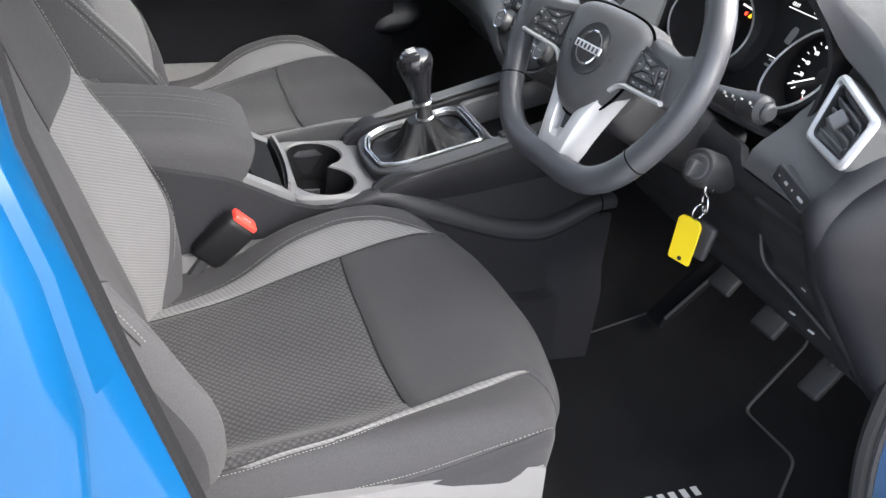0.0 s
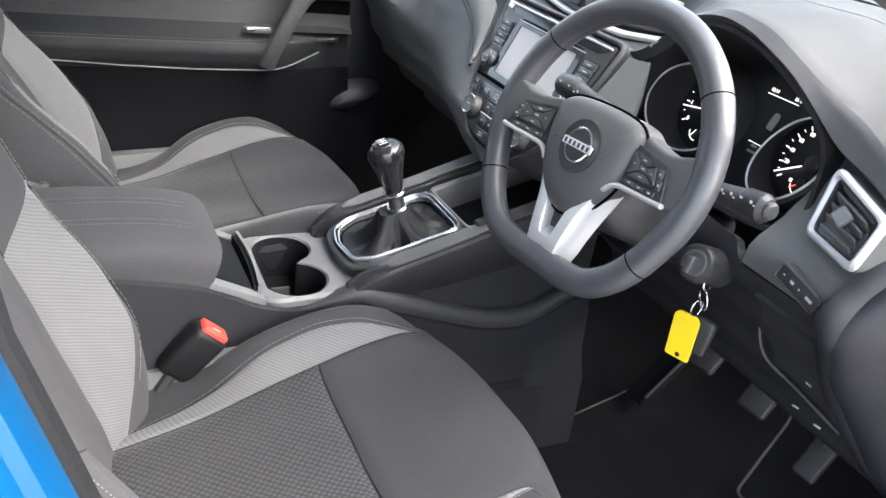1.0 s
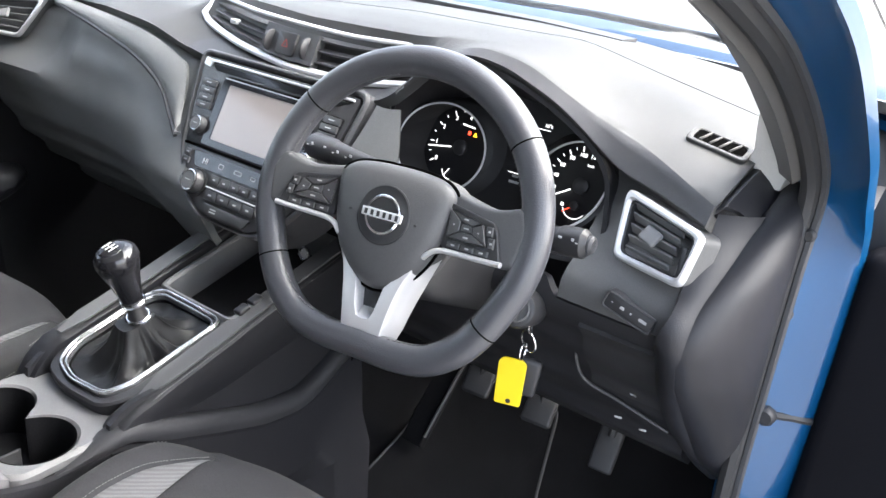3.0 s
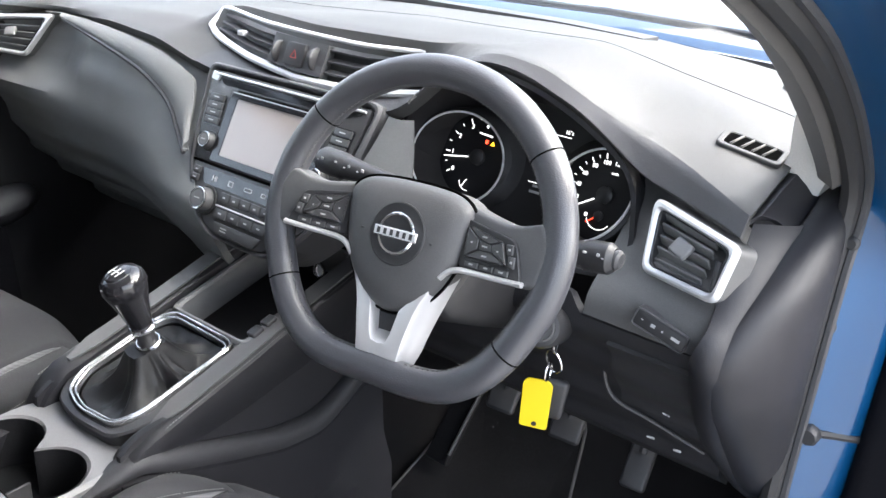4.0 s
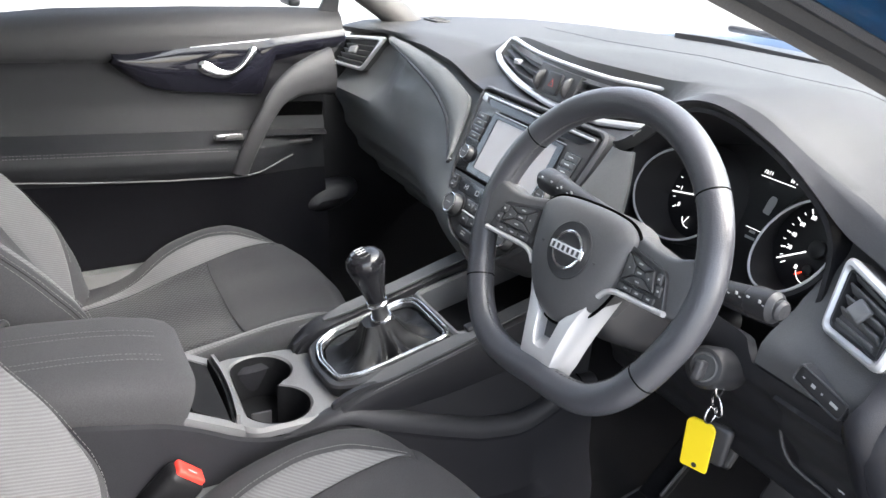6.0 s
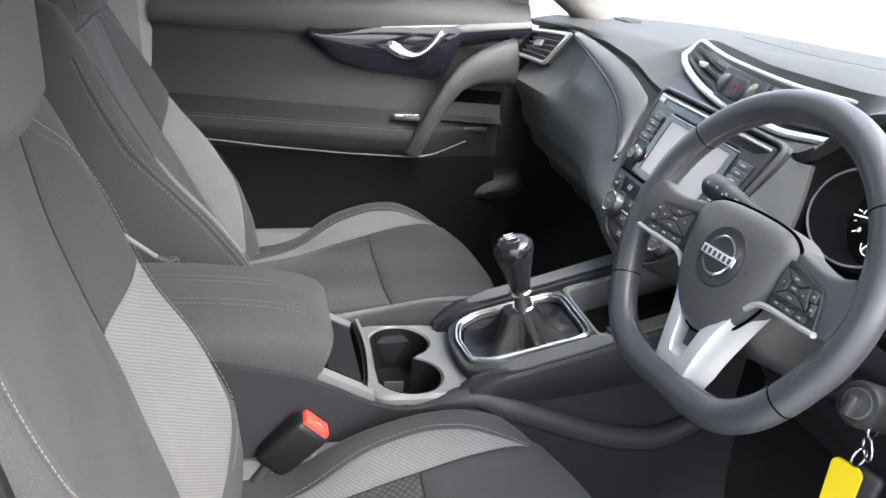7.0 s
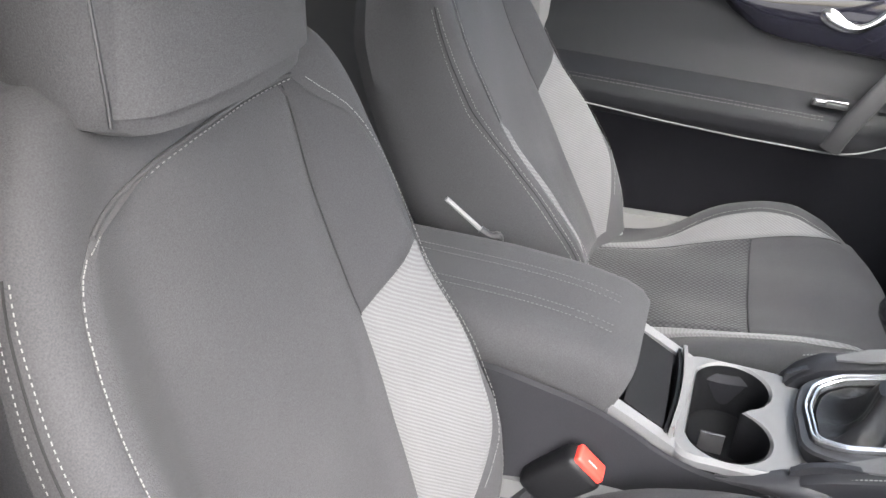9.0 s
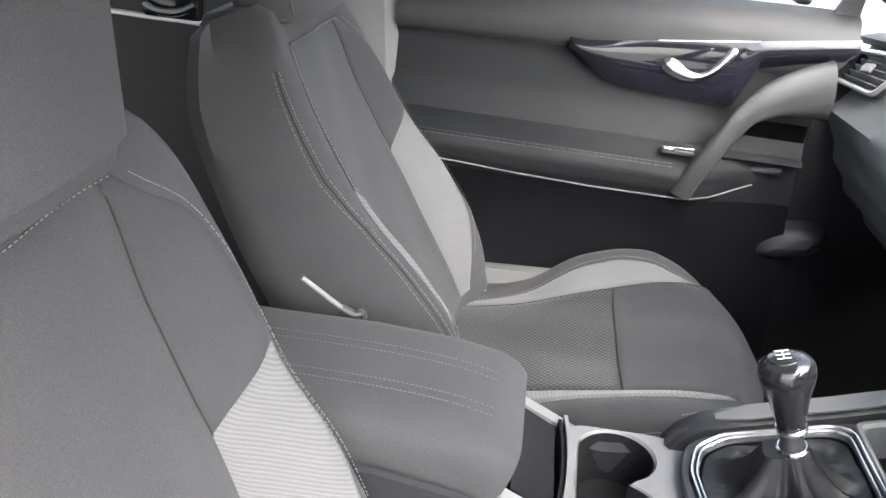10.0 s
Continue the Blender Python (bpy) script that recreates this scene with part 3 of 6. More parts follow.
for z in np.linspace(.60, 1.032, 40):
    row = []
    for s_ in np.linspace(0, 1, 52):
        x = -.79 + (glove_end(z) + .79) * s_
        row.append(V(x, glove(x, z), min(z, lin(LIP, x)[1] - .008)))
    g.append(row)
part("glove_box_panel", slab(g, -.012), PADM, dash, "swollen dark grey padded glove box panel")
# raised wing panel that sweeps from the far vent to the centre stack
top_c = spline([(-.60, .648, 1.036), (-.47, .637, 1.036), (-.30, .622, 1.026), (-.20, .614, 1.005), (-.165, .606, .985), (-.128, .566, .915)], 8)
low_c = spline([(-.585, .640, 1.026), (-.42, .616, 1.008), (-.29, .602, .985), (-.21, .590, .955), (-.165, .574, .922), (-.126, .556, .898)], 8)
part("wing_panel", slab([[a.lerp(b, t) + V(0, -.006 * math.sin(math.pi * t) - .003, 0) for t in np.linspace(0, 1, 7)] for a, b in zip(low_c, top_c)], .008), PADM, dash)
part("wing_groove", tube([p + V(0, -.004, 0) for p in low_c], .0035, 6), BLACK, dash)

# centre stack
STACKP = mat("stack_plastic", (.034, .034, .036), .24, grain=.15, grain_scale=1100, bump=.3, vary=.06, spec=.4)
KEYP = mat("stack_key_plastic", (.044, .044, .046), .38, vary=.1, spec=.45)
ST = axes((.0245, .573, .916), (1, 0, 0), (0, math.sin(radians(25)), math.cos(radians(25))))


def box_outline(x0, y0, x1, y1, r=.002, n=3):
    return rounded([(x0, y0), (x1, y0), (x1, y1), (x0, y1)], r, n)


HALF = [(.112, .164), (.03, .150), (-.026, .139), (-.054, .124), (-.082, .104), (-.110, .074), (-.122, .046)]
pan = rounded([(w, y) for y, w in HALF] + [(-w, y) for y, w in HALF[::-1]], .016, 4)
sur = rounded([(w + .011, y + (.008 if y > .1 else -.004)) for y, w in HALF] + [(-w - .011, y + (.008 if y > .1 else -.004)) for y, w in HALF[::-1]], .020, 4)
part("stack_surround", frame_ring(sur, pan, -.05, .002, ST, .004), PLAS, dash, "smooth dark surround of the centre stack")
part("stack_body", loft([[ST @ Vector((p[0], p[1], -.03)) for p in sur], [ST @ Vector((p[0] * .98, p[1], -.08)) for p in sur]]), PLAS, dash)
up_o = rounded([(.160, .108), (.149, .03), (.137, -.0255), (-.137, -.0255), (-.149, .03), (-.160, .108)], .006, 3)
stack = part("radio_unit", prism(up_o, -.02, .002, ST, .002), STACKP, dash, "dark grey radio unit with a pale screen")
lo_o = rounded([(.136, -.0285), (.124, -.054), (.104, -.082), (.074, -.109), (.046, -.120), (-.046, -.120), (-.074, -.109), (-.104, -.082), (-.124, -.054), (-.136, -.0285)], .008, 3)
clim = part("climate_unit", prism(lo_o, -.02, .001, ST, .002), KEYP, dash, "black climate control unit with two dials")
part("stack_seam", prism(box_outline(-.138, -.0290, .138, -.0252, .0005, 1), -.006, .0006, ST), VOID, dash)
# head of the radio: bright edge, dark step and disc slot
part("silver_strip", prism(box_outline(-.152, .1010, .152, .1045, .001), .001, .0055, ST, .001), SATIN, stack)
part("silver_tab", prism(rounded([(-.156, .094), (-.140, .092), (-.136, .104), (-.156, .106)], .002, 2), .001, .004, ST, .001), SATIN, stack)
part("head_step", prism(rounded([(-.125, .089), (.125, .089), (.147, .0985), (-.137, .0985)], .002, 2), .0016, .0026, ST), GLOSS, stack)
part("disc_slot", prism(box_outline(-.092, .0835, .092, .0865, .001), .0016, .0024, ST), VOID, stack)
part("slot_edge", prism(box_outline(-.100, .0815, .100, .0828, .0004, 1), .0016, .0034, ST, .0005, 1), SATIN, stack)
# screen in its gloss frame
part("screen_bezel", frame_ring(box_outline(-.101, -.0225, .101, .0800, .004), box_outline(-.0850, -.0120, .0850, .0742, .002), .001, .0045, ST, .001), GLOSS, stack)
part("screen", prism(box_outline(-.0848, -.0118, .0848, .0740, .002), .001, .0034, ST), SCREEN, stack, "blank pale touch screen")
for sx in (-1, 1):
    part("key_bed", prism(rounded([(sx * .106, .027), (sx * .140, .027), (sx * .147, .075), (sx * .111, .075)], .003, 2), .001, .0025, ST), GLOSS, stack)
    for k in range(4):
        y0 = .0635 - k * .0115
        s_ = sx * (.1275 - k * .0012)
        kb = part("button", prism(box_outline(s_ - .0155, y0, s_ + .0155, y0 + .0102, .0015, 2), .0024, .0058, ST, .001), KEYP, stack)
        part("mark", prism(box_outline(s_ - .006, y0 + .0044, s_ + .005, y0 + .0060, .0002, 1), .0057, .0060, ST), WHITE, kb)


def knob(x, y, r, h, owner):
    part("knob_seat", turned([(r * 1.35, 0), (r * 1.35, .002), (r * 1.2, .003), (r * 1.1, .001)], 28, ST @ pose(x, y, .0015)), BLACK, owner)
    k = part("knob", turned([(r * 1.08, 0), (r * 1.08, h * .5), (r, h * .6), (r * .97, h * .92), (r * .90, h), (.0005, h * .96)], 28, ST @ pose(x, y, .001)), KEYP, owner)
    part("knob_ring", turned([(r * .99, h * .90), (r * 1.0, h * .98), (r * .93, h * 1.04), (r * .84, h * 1.0), (r * .82, h * .92)], 28, ST @ pose(x, y, .001)), CHROME, k)
    part("knob_cap", turned([(r * .83, h * .90), (r * .80, h * .985), (r * .5, h * 1.0), (.0005, h * 1.0)], 28, ST @ pose(x, y, .001)), FASC_LIGHT, k)
    part("mark", rbox(r * .7, .0014, .0005, .0001, ST @ pose(x, y, .0013 + h), 1), WHITE, k)
    return k


knob(-.1150, .004, .0118, .014, stack)
knob(.1120, .002, .0118, .014, stack)
# climate display, dials and keys
part("climate_display", prism(rounded([(-.098, -.056), (.098, -.056), (.108, -.034), (-.108, -.034)], .003, 2), .001, .0022, ST), GLOSS, clim)
words("HI", ST @ pose(-.078, -.0455, .0024), .0125, WHITE, clim)
for x0, w_, h_ in ((-.043, .010, .008), (-.006, .016, .006), (.026, .010, .006)):
    part("mark", frame_ring(box_outline(x0 - w_ / 2, -.045 - h_ / 2, x0 + w_ / 2, -.045 + h_ / 2, .001, 2), box_outline(x0 - w_ / 2 + .001, -.045 - h_ / 2 + .001, x0 + w_ / 2 - .001, -.045 + h_ / 2 - .001, .0005, 2), .0021, .0025, ST, .0001), WHITE, clim)
for sx in (-1, 1):
    for k in range(2):
        kb = part("button", prism(box_outline(sx * .119 - .0075, -.045 - k * .012, sx * .119 + .0075, -.035 - k * .012, .0015, 2), .001, .0045, ST, .001), KEYP, clim)
        part("mark", prism(box_outline(sx * .119 - .003, -.041 - k * .012, sx * .119 + .003, -.0395 - k * .012, .0002, 1), .0044, .0047, ST), WHITE, kb)
knob(-.0815, -.0785, .0165, .018, clim)
knob(.0815, -.0785, .0165, .018, clim)
for r in range(2):
    n_ = 5 if r == 0 else 4
    for k in range(n_):
        w_ = .1080 / n_
        x0, y0 = -.054 + k * w_, (-.0735 if r == 0 else -.0965)
        kb = part("button", prism(box_outline(x0 + .0006, y0, x0 + w_ - .0006, y0 + .0140, .0015, 2), .001, .0055, ST, .001), KEYP, clim)
        part("mark", prism(box_outline(x0 + w_ * .36, y0 + .006, x0 + w_ * .60, y0 + .0082, .0002, 1), .0054, .0057, ST), WHITE, kb)
part("silver_strip", prism(box_outline(-.0555, -.0808, .0555, -.0782, .0008, 2), .001, .0062, ST, .001), SATIN, clim)
lowb = part("lower_button", prism(rounded([(-.040, -.1175), (.040, -.1175), (.050, -.102), (-.050, -.102)], .003, 2), .001, .004, ST, .0012), KEYP, clim)
for k in range(2):
    part("mark", prism(box_outline(-.032, -.1085 - k * .004, -.019, -.1068 - k * .004, .0002, 1), .0039, .0042, ST), WHITE, lowb)

# centre air vents with a silver rim
def vent_c(x, t):
    """Face of the centre vents; t from its lower edge (0) to its upper (1)."""
    y = .656 + .65 * (x - .01) ** 2
    lo = lin([(-.245, 1.060), (-.23, 1.050), (-.20, 1.044), (-.12, 1.032), (0, 1.021), (.12, 1.021), (.22, 1.034), (.275, 1.064)], x)
    hi = lin([(-.245, 1.086), (-.22, 1.090), (-.1, 1.084), (.1, 1.080), (.25, 1.086), (.275, 1.072)], x)
    return V(x, y + .025 * t, lo + (hi - lo) * t)


cv = part("centre_vent", slab([[vent_c(x, t) + V(0, .014, 0) for t in np.linspace(0, 1, 5)] for x in np.linspace(-.24, .27, 33)], .006), BLACK, dash, "twin centre air vents in a silver frame")
loop = [vent_c(x, 0) for x in np.linspace(-.245, .275, 33)] + [vent_c(x, 1) for x in np.linspace(.275, -.245, 33)]
part("vent_rim", tube([p + V(0, .002, 0) for p in loop], [.0062] * 33 + [.0034] * 33, 8, True, .9), SATIN, cv)
for k in range(1, 4):
    t = k / 4
    part("slat", slab([[vent_c(x, t) + V(0, .001, .0), vent_c(x, t) + V(0, .016, .003)] for x in np.linspace(-.225, .255, 25)], .003), PLAS, cv)
for x in (-.15, .14):
    part("slat_tab", rbox(.014, .012, .008, .002, pose(x, vent_c(x, .5).y - .001, vent_c(x, .5).z)), SATIN, cv)
g = [[vent_c(x, t) + V(0, -.004, 0) for t in np.linspace(.14, .86, 5)] for x in np.linspace(-.066, .046, 9)]
part("hazard_block", slab(g, .02), PLAS, cv)
p = vent_c(-.010, .5)
HZ = axes(p + V(0, -.006, 0), (1, 0, 0), (0, .35, .94))
part("hazard_button", prism(rounded([(-.019, -.017), (.019, -.017), (.019, .017), (-.019, .017)], .004), -.006, .003, HZ, .002), BLACK, cv)
tri_o = rounded([(-.007, -.006), (.007, -.006), (0, .007)], .001, 1)
part("hazard_mark", frame_ring(tri_o, rounded([(-.005, -.0048), (.005, -.0048), (0, .0045)], .0005, 1), .003, .0036, HZ, .0003), HAZ, cv)
for sx in (-1, 1):
    part("vent_wheel", turned([(.015, -.0035), (.017, -.002), (.017, .002), (.015, .0035)], 20, HZ @ pose(sx * .038, 0, -.006, 0, 90, 0)), BLACK, cv)


# corner vents
def inset(poly, d):
    """An outline moved inwards by d along every edge."""
    q = [Vector((p[0], p[1])) for p in poly]
    c = sum(q, Vector((0, 0))) / len(q)
    res = []
    for i in range(len(q)):
        a, b, e = q[i - 1], q[i], q[(i + 1) % len(q)]
        n1 = Vector((-(b - a).y, (b - a).x)).normalized()
        n2 = Vector((-(e - b).y, (e - b).x)).normalized()
        n1 = n1 if n1.dot(c - b) > 0 else -n1
        n2 = n2 if n2.dot(c - b) > 0 else -n2
        m = (n1 + n2).normalized()
        r = b + m * (d / max(.3, m.dot(n1)))
        res.append((r.x, r.y))
    return res


def corner_vent(name, c, mirror):
    """Four-cornered louvred vent; c: inner top, outer top, outer bottom, inner bottom."""
    c = [Vector(p) for p in c]
    o = sum(c, Vector()) / 4
    xa = ((c[1] + c[2]) - (c[0] + c[3])) * (1 if not mirror else -1)
    ya = (c[0] + c[1]) - (c[2] + c[3])
    m = axes(o, xa, ya)
    inv = m.inverted()
    loc = [(inv @ p) for p in c]
    k = part(name, prism(rounded([(p.x * .93, p.y * .93) for p in loc], .008), -.03, -.018, m), BLACK, dash, "louvred corner air vent in a silver frame")
    out = rounded([(p.x * 1.02, p.y * 1.02) for p in loc], .012)
    inn = rounded(inset([(p.x * 1.02, p.y * 1.02) for p in loc], .0085), .009)
    part("vent_rim", frame_ring(out, inn, -.003, .005, m, .0035), SATIN, k)
    part("vent_surround", frame_ring([(p[0] * .985, p[1] * .985) for p in out], inn, -.03, -.003, m, .001), FASC_LIGHT, k)
    part("vent_well", frame_ring([(p[0] * .99, p[1] * .99) for p in inn], [(p[0] * .93, p[1] * .93) for p in inn], -.02, .002, m, .001), BLACK, k)
    wide = max(abs(p.x) for p in loc)
    ys = [p.y for p in loc]
    sgn = -1 if mirror else 1
    for i in range(5):
        f = (i + .5) / 5
        y = min(ys) * .72 + (max(ys) - min(ys)) * .72 * f
        a = loc[3].lerp(loc[0], f) * .80
        b = loc[2].lerp(loc[1], f) * .80
        b = a.lerp(b, .80)
        d = b - a
        mm = m @ axes(((a.x + b.x) / 2, (a.y + b.y) / 2, -.006), (d.x, d.y, 0), (0, 1, .9))
        part("slat", rbox(abs(d.length), .013, .0028, .001, mm, 1), SLATP, k)
    part("slat_tab", rbox(.025, .019, .007, .003, m @ pose(-.006 * sgn, .003, .004, -25, 0, -8 * sgn)), SLATP, k)
    part("vent_wheel", rbox(.007, .034, .012, .003, m @ pose(sgn * wide * .68, -.006, -.002, 0, 0, 12 * sgn)), BLACK, k)
    return k


corner_vent("side_vent", [(.565, .650, .992), (.681, .604, .979), (.668, .582, .922), (.576, .632, .914)], False)
corner_vent("side_vent", [(-.634, .655, 1.027), (-.768, .588, 1.014), (-.809, .575, .948), (-.678, .605, .949)], True)

# switch strip beside the steering column
SW = axes((.623, .584, .877), (1, .04, -.28), (0, .1, 1))
sw = part("switch_strip", prism(rounded([(-.0295, -.0090), (.0295, -.0090), (.0295, .0090), (-.0295, .0090)], .004), -.010, .004, SW, .002), BLACK, dash)
part("strip_rim", frame_ring(rounded([(-.0312, -.0108), (.0312, -.0108), (.0312, .0108), (-.0312, .0108)], .005), rounded([(-.0293, -.0088), (.0293, -.0088), (.0293, .0088), (-.0293, .0088)], .004), -.010, .005, SW, .001), PLAS, sw)
for x0, x1, h in ((-.022, -.0195, .0005), (-.0105, -.0055, .0017), (.002, .004, .0010), (.0135, .023, .0016)):
    part("mark", prism([(x0, -h), (x1, -h), (x1, h), (x0, h)], .004, .0045, SW), WHITE, sw)
for (mx_, my_, mz_), mr_ in (((.592, .630, .795), .0045), ((.617, .674, .735), .0050)):
    MK = axes((mx_, my_, mz_), (1, .05, 0), (0, .55, .83))
    part("mark", turned([(mr_, 0), (mr_, .0008), (mr_ * .6, .0008), (mr_ * .6, 0)], 16, MK), WHITE, dash)
    part("mark", rbox(mr_ * 2.4, mr_ * .35, .0008, .0002, MK @ pose(0, -mr_ * .4, .0004, 0, 0, -28), 1), WHITE, dash)

# panel between the stack and the instruments; strip painting shade on the pad's edge
lr = spline([(.214, .628, 1.006), (.197, .602, .955), (.174, .576, .905)], 5)
rr = spline([(.240, .634, 1.010), (.252, .624, .96), (.264, .606, .900)], 5)
part("cluster_wing", slab([[a.lerp(b, t) + V(0, -.004 * math.sin(math.pi * t), 0) for t in np.linspace(0, 1, 6)] for a, b in zip(lr, rr)], -.012), PADM, dash)
lipg = []
for x in np.linspace(.236, .672, 60):
    e_ = lin([(.236, .01), (.30, .06), (.40, .075), (.55, .085), (.672, .08)], x)
    lipg.append([dash_top(x, t) + V(0, -.0015, .0030) for t in np.linspace(0, e_, 7)])
clip = []
for x in np.linspace(-.195, .225, 40):
    e_ = lin([(-.195, .03), (-.16, .07), (.18, .07), (.225, .03)], x)
    clip.append([dash_top(x, t) + V(0, -.0015, .0030) for t in np.linspace(0, e_, 7)])
part("shelf_lip", slab(clip, .004), BLACK, dash, "black ledge under the centre vents")
# darker colour over the rear-facing edge of the pad stands for its shade
part("pad_lip_shade", slab(lipg, .004), PLAS, dash, "dark strip along the pad's edge, shade put in its colour")

# ---- instrument cluster ----
cl = thing("instrument_cluster", "instrument cluster with two ringed dials under a hood", "dials")
CT = radians(17)
CL = axes((.36, .733, .948), (1, 0, 0), (0, math.sin(CT), math.cos(CT)))
DIALF = mat("dial_face", (.011, .011, .013), .45, grain=.1, grain_scale=2000, vary=.15, spec=.35)
face = rounded([(-.215, -.080), (.195, -.080), (.185, .03), (.11, .095), (-.03, .140), (-.14, .110), (-.21, .03)], .03, 4)
part("face", prism(face, -.016, -.003, CL), DIALF, cl, "matt black dial face")
outer = spline([(.204, .622, .885), (.206, .640, .96), (.212, .650, 1.012), (.230, .652, 1.045), (.265, .650, 1.073), (.33, .654, 1.089), (.39, .660, 1.080), (.457, .666, 1.052), (.515, .668, 1.015), (.540, .662, .97), (.545, .635, .90), (.45, .62, .886), (.25, .62, .884)], 5, True)
inner_c = []
for p in outer:
    q = CL.inverted() @ p
    inner_c.append(CL @ V(q.x if q.x > -.1 else max(q.x, -.205), q.y * .90, -.0025))
HOODM = mat("hood_plastic", (.016, .016, .018), .55, grain=.2, grain_scale=1000, bump=.35, vary=.1, spec=.3)
part("hood_lining", slab([[p.lerp(q, t) for t in (0, .25, .5, .75, 1)] for p, q in zip(outer + outer[:1], inner_c + inner_c[:1])], .006), HOODM, cl)
GLOW = glowing(mat("lit_print", (.8, .8, .8), .5), (1, 1, 1), .30)
GLOWR = glowing(mat("lit_red", (.8, .05, .03), .5), (1, .05, .02), .6)
GLOWA = glowing(mat("lit_amber", (.8, .4, .03), .5), (1, .45, .02), .6)


def facing(c, tilt, yaw):
    """A frame at c that leans back by tilt and turns by yaw, its z towards the driver."""
    t, w = radians(tilt), radians(yaw)
    x = V(math.cos(w), math.sin(w), 0)
    return axes(c, x, V(math.sin(w) * math.cos(t), -math.cos(w) * math.cos(t), math.sin(t)).cross(x))


def dial(nm, hub, rim, r, nums, a0, step, r_num, r_tick, ticks, needle):
    """A dial on the face at hub, at the bottom of a deep cup with a bright rim."""
    x, y = hub
    n = 60
    ang = [2 * math.pi * k / n for k in range(n)]
    foot = [CL @ V(x + .063 * math.cos(a), y + .060 * math.sin(a), -.002) for a in ang]
    edge = [rim @ V(r * math.cos(a), r * math.sin(a), 0) for a in ang]
    back = [rim @ V((r + .006) * math.cos(a), (r + .006) * math.sin(a), -.004) for a in ang]
    low = [CL @ V(x + .074 * math.cos(a), y + .071 * math.sin(a), -.002) for a in ang]
    rows = [low, [p.lerp(q, .5) for p, q in zip(low, back)], back, edge, [p.lerp(q, .5) for p, q in zip(edge, foot)], foot]
    bmc = bmesh.new()
    quads(bmc, rows, False, True)
    d = part(nm, bmc, HOODM, cl, "deep dial cup with a bright rim")
    part("dial_ring", tube([rim @ V((r + .001) * math.cos(a), (r + .001) * math.sin(a), .0008) for a in ang], .0016, 8, True), SATIN, d)
    bmt = bmesh.new()
    for k in range(ticks):
        a = radians(a0 + step * k / 2)
        ln = .0065 if k % 2 == 0 else .0040
        b = rbox(ln, .0013 if k % 2 == 0 else .0007, .0005, .0001, CL @ pose(x + (r_tick - ln / 2) * math.cos(a), y + (r_tick - ln / 2) * math.sin(a), -.0024, 0, 0, math.degrees(a)), 1)
        me = bpy.data.meshes.new("t")
        b.to_mesh(me)
        b.free()
        bmt.from_mesh(me)
        bpy.data.meshes.remove(me)
    part("ticks", bmt, GLOW, d, smooth=False)
    for k, s in enumerate(nums):
        a = radians(a0 + step * k)
        words(s, CL @ pose(x + r_num * math.cos(a), y + r_num * math.sin(a), -.0024), .0088 if len(s) < 2 else .0074, GLOW, d)
    a = radians(needle)
    part("needle", rbox(.040, .0017, .0012, .0004, CL @ pose(x + .034 * math.cos(a), y + .034 * math.sin(a), .002, 0, 0, needle), 1), GLOW, d)
    part("needle_hub", turned([(.011, -.002), (.011, .003), (.008, .005), (.0005, .005)], 22, CL @ pose(x, y, 0)), BLACK, d)
    return d


rv = dial("rev_counter", (-.087, .006), facing((.2672, .6955, .9575), 17.8, 28), .0605, ["0", "1", "2", "3", "4"], 213, -31.5, .0435, .0545, 9, 190)
sp_ = dial("speedometer", (.108, .003), facing((.468, .6907, .960), 33, -17.4), .0602, ["", "20", "40", "60", "80", "100", "120", "140", "160"], 218, -22.6, .0405, .0520, 17, 212)
part("unit_bar", rbox(.022, .0022, .0005, .0002, CL @ pose(-.084, .038, -.0024, 0, 0, -4), 1), GLOW, rv)
part("warning_lamp", rbox(.0045, .0052, .0006, .0005, CL @ pose(-.080, .029, -.0022), 1), GLOWR, rv)
part("warning_lamp", prism([(-.0032, -.0028), (.0032, -.0028), (0, .0030)], 0, .0006, CL @ pose(-.070, .0285, -.0024)), GLOWA, rv)
part("red_zone", rbox(.0016, .014, .0005, .0002, CL @ pose(-.046, -.012, -.0022, 0, 0, -20), 1), GLOWR, rv)
part("gauge_needle", rbox(.014, .0012, .0008, .0003, CL @ pose(-.099, -.033, -.001, 0, 0, 62), 1), GLOW, rv)
part("gauge_arc", tube([CL @ V(-.094 + .014 * math.cos(radians(a)), -.028 + .014 * math.sin(radians(a)), -.0022) for a in range(190, 290, 10)], .0005, 5), GLOW, rv)
words("km/h", CL @ pose(.112, .031, -.0024), .0046, GLOW, sp_)
part("gauge_hub", turned([(.0062, -.002), (.0062, .002), (.004, .003), (.0005, .003)], 18, CL @ pose(.107, -.024, 0)), BLACK, sp_)
part("gauge_needle", rbox(.013, .0012, .0008, .0003, CL @ pose(.097, -.031, -.001, 0, 0, 38), 1), GLOWR, sp_)
part("gauge_arc", tube([CL @ V(.107 + .017 * math.cos(radians(a)), -.024 + .017 * math.sin(radians(a)), -.0022) for a in range(200, 340, 10)], .0005, 5), GLOW, sp_)
part("fuel_mark", rbox(.004, .0045, .0005, .0004, CL @ pose(.089, -.026, -.0022), 1), GLOW, sp_)
# display between the dials
part("display_line", rbox(.055, .0009, .0006, .0002, CL @ pose(.014, .0605, -.0024), 1), GLOW, cl)
words("13:11", CL @ pose(-.004, .0665, -.0024), .0068, GLOW, cl)
words("16°c", CL @ pose(.037, .0665, -.0024), .0068, GLOW, cl)
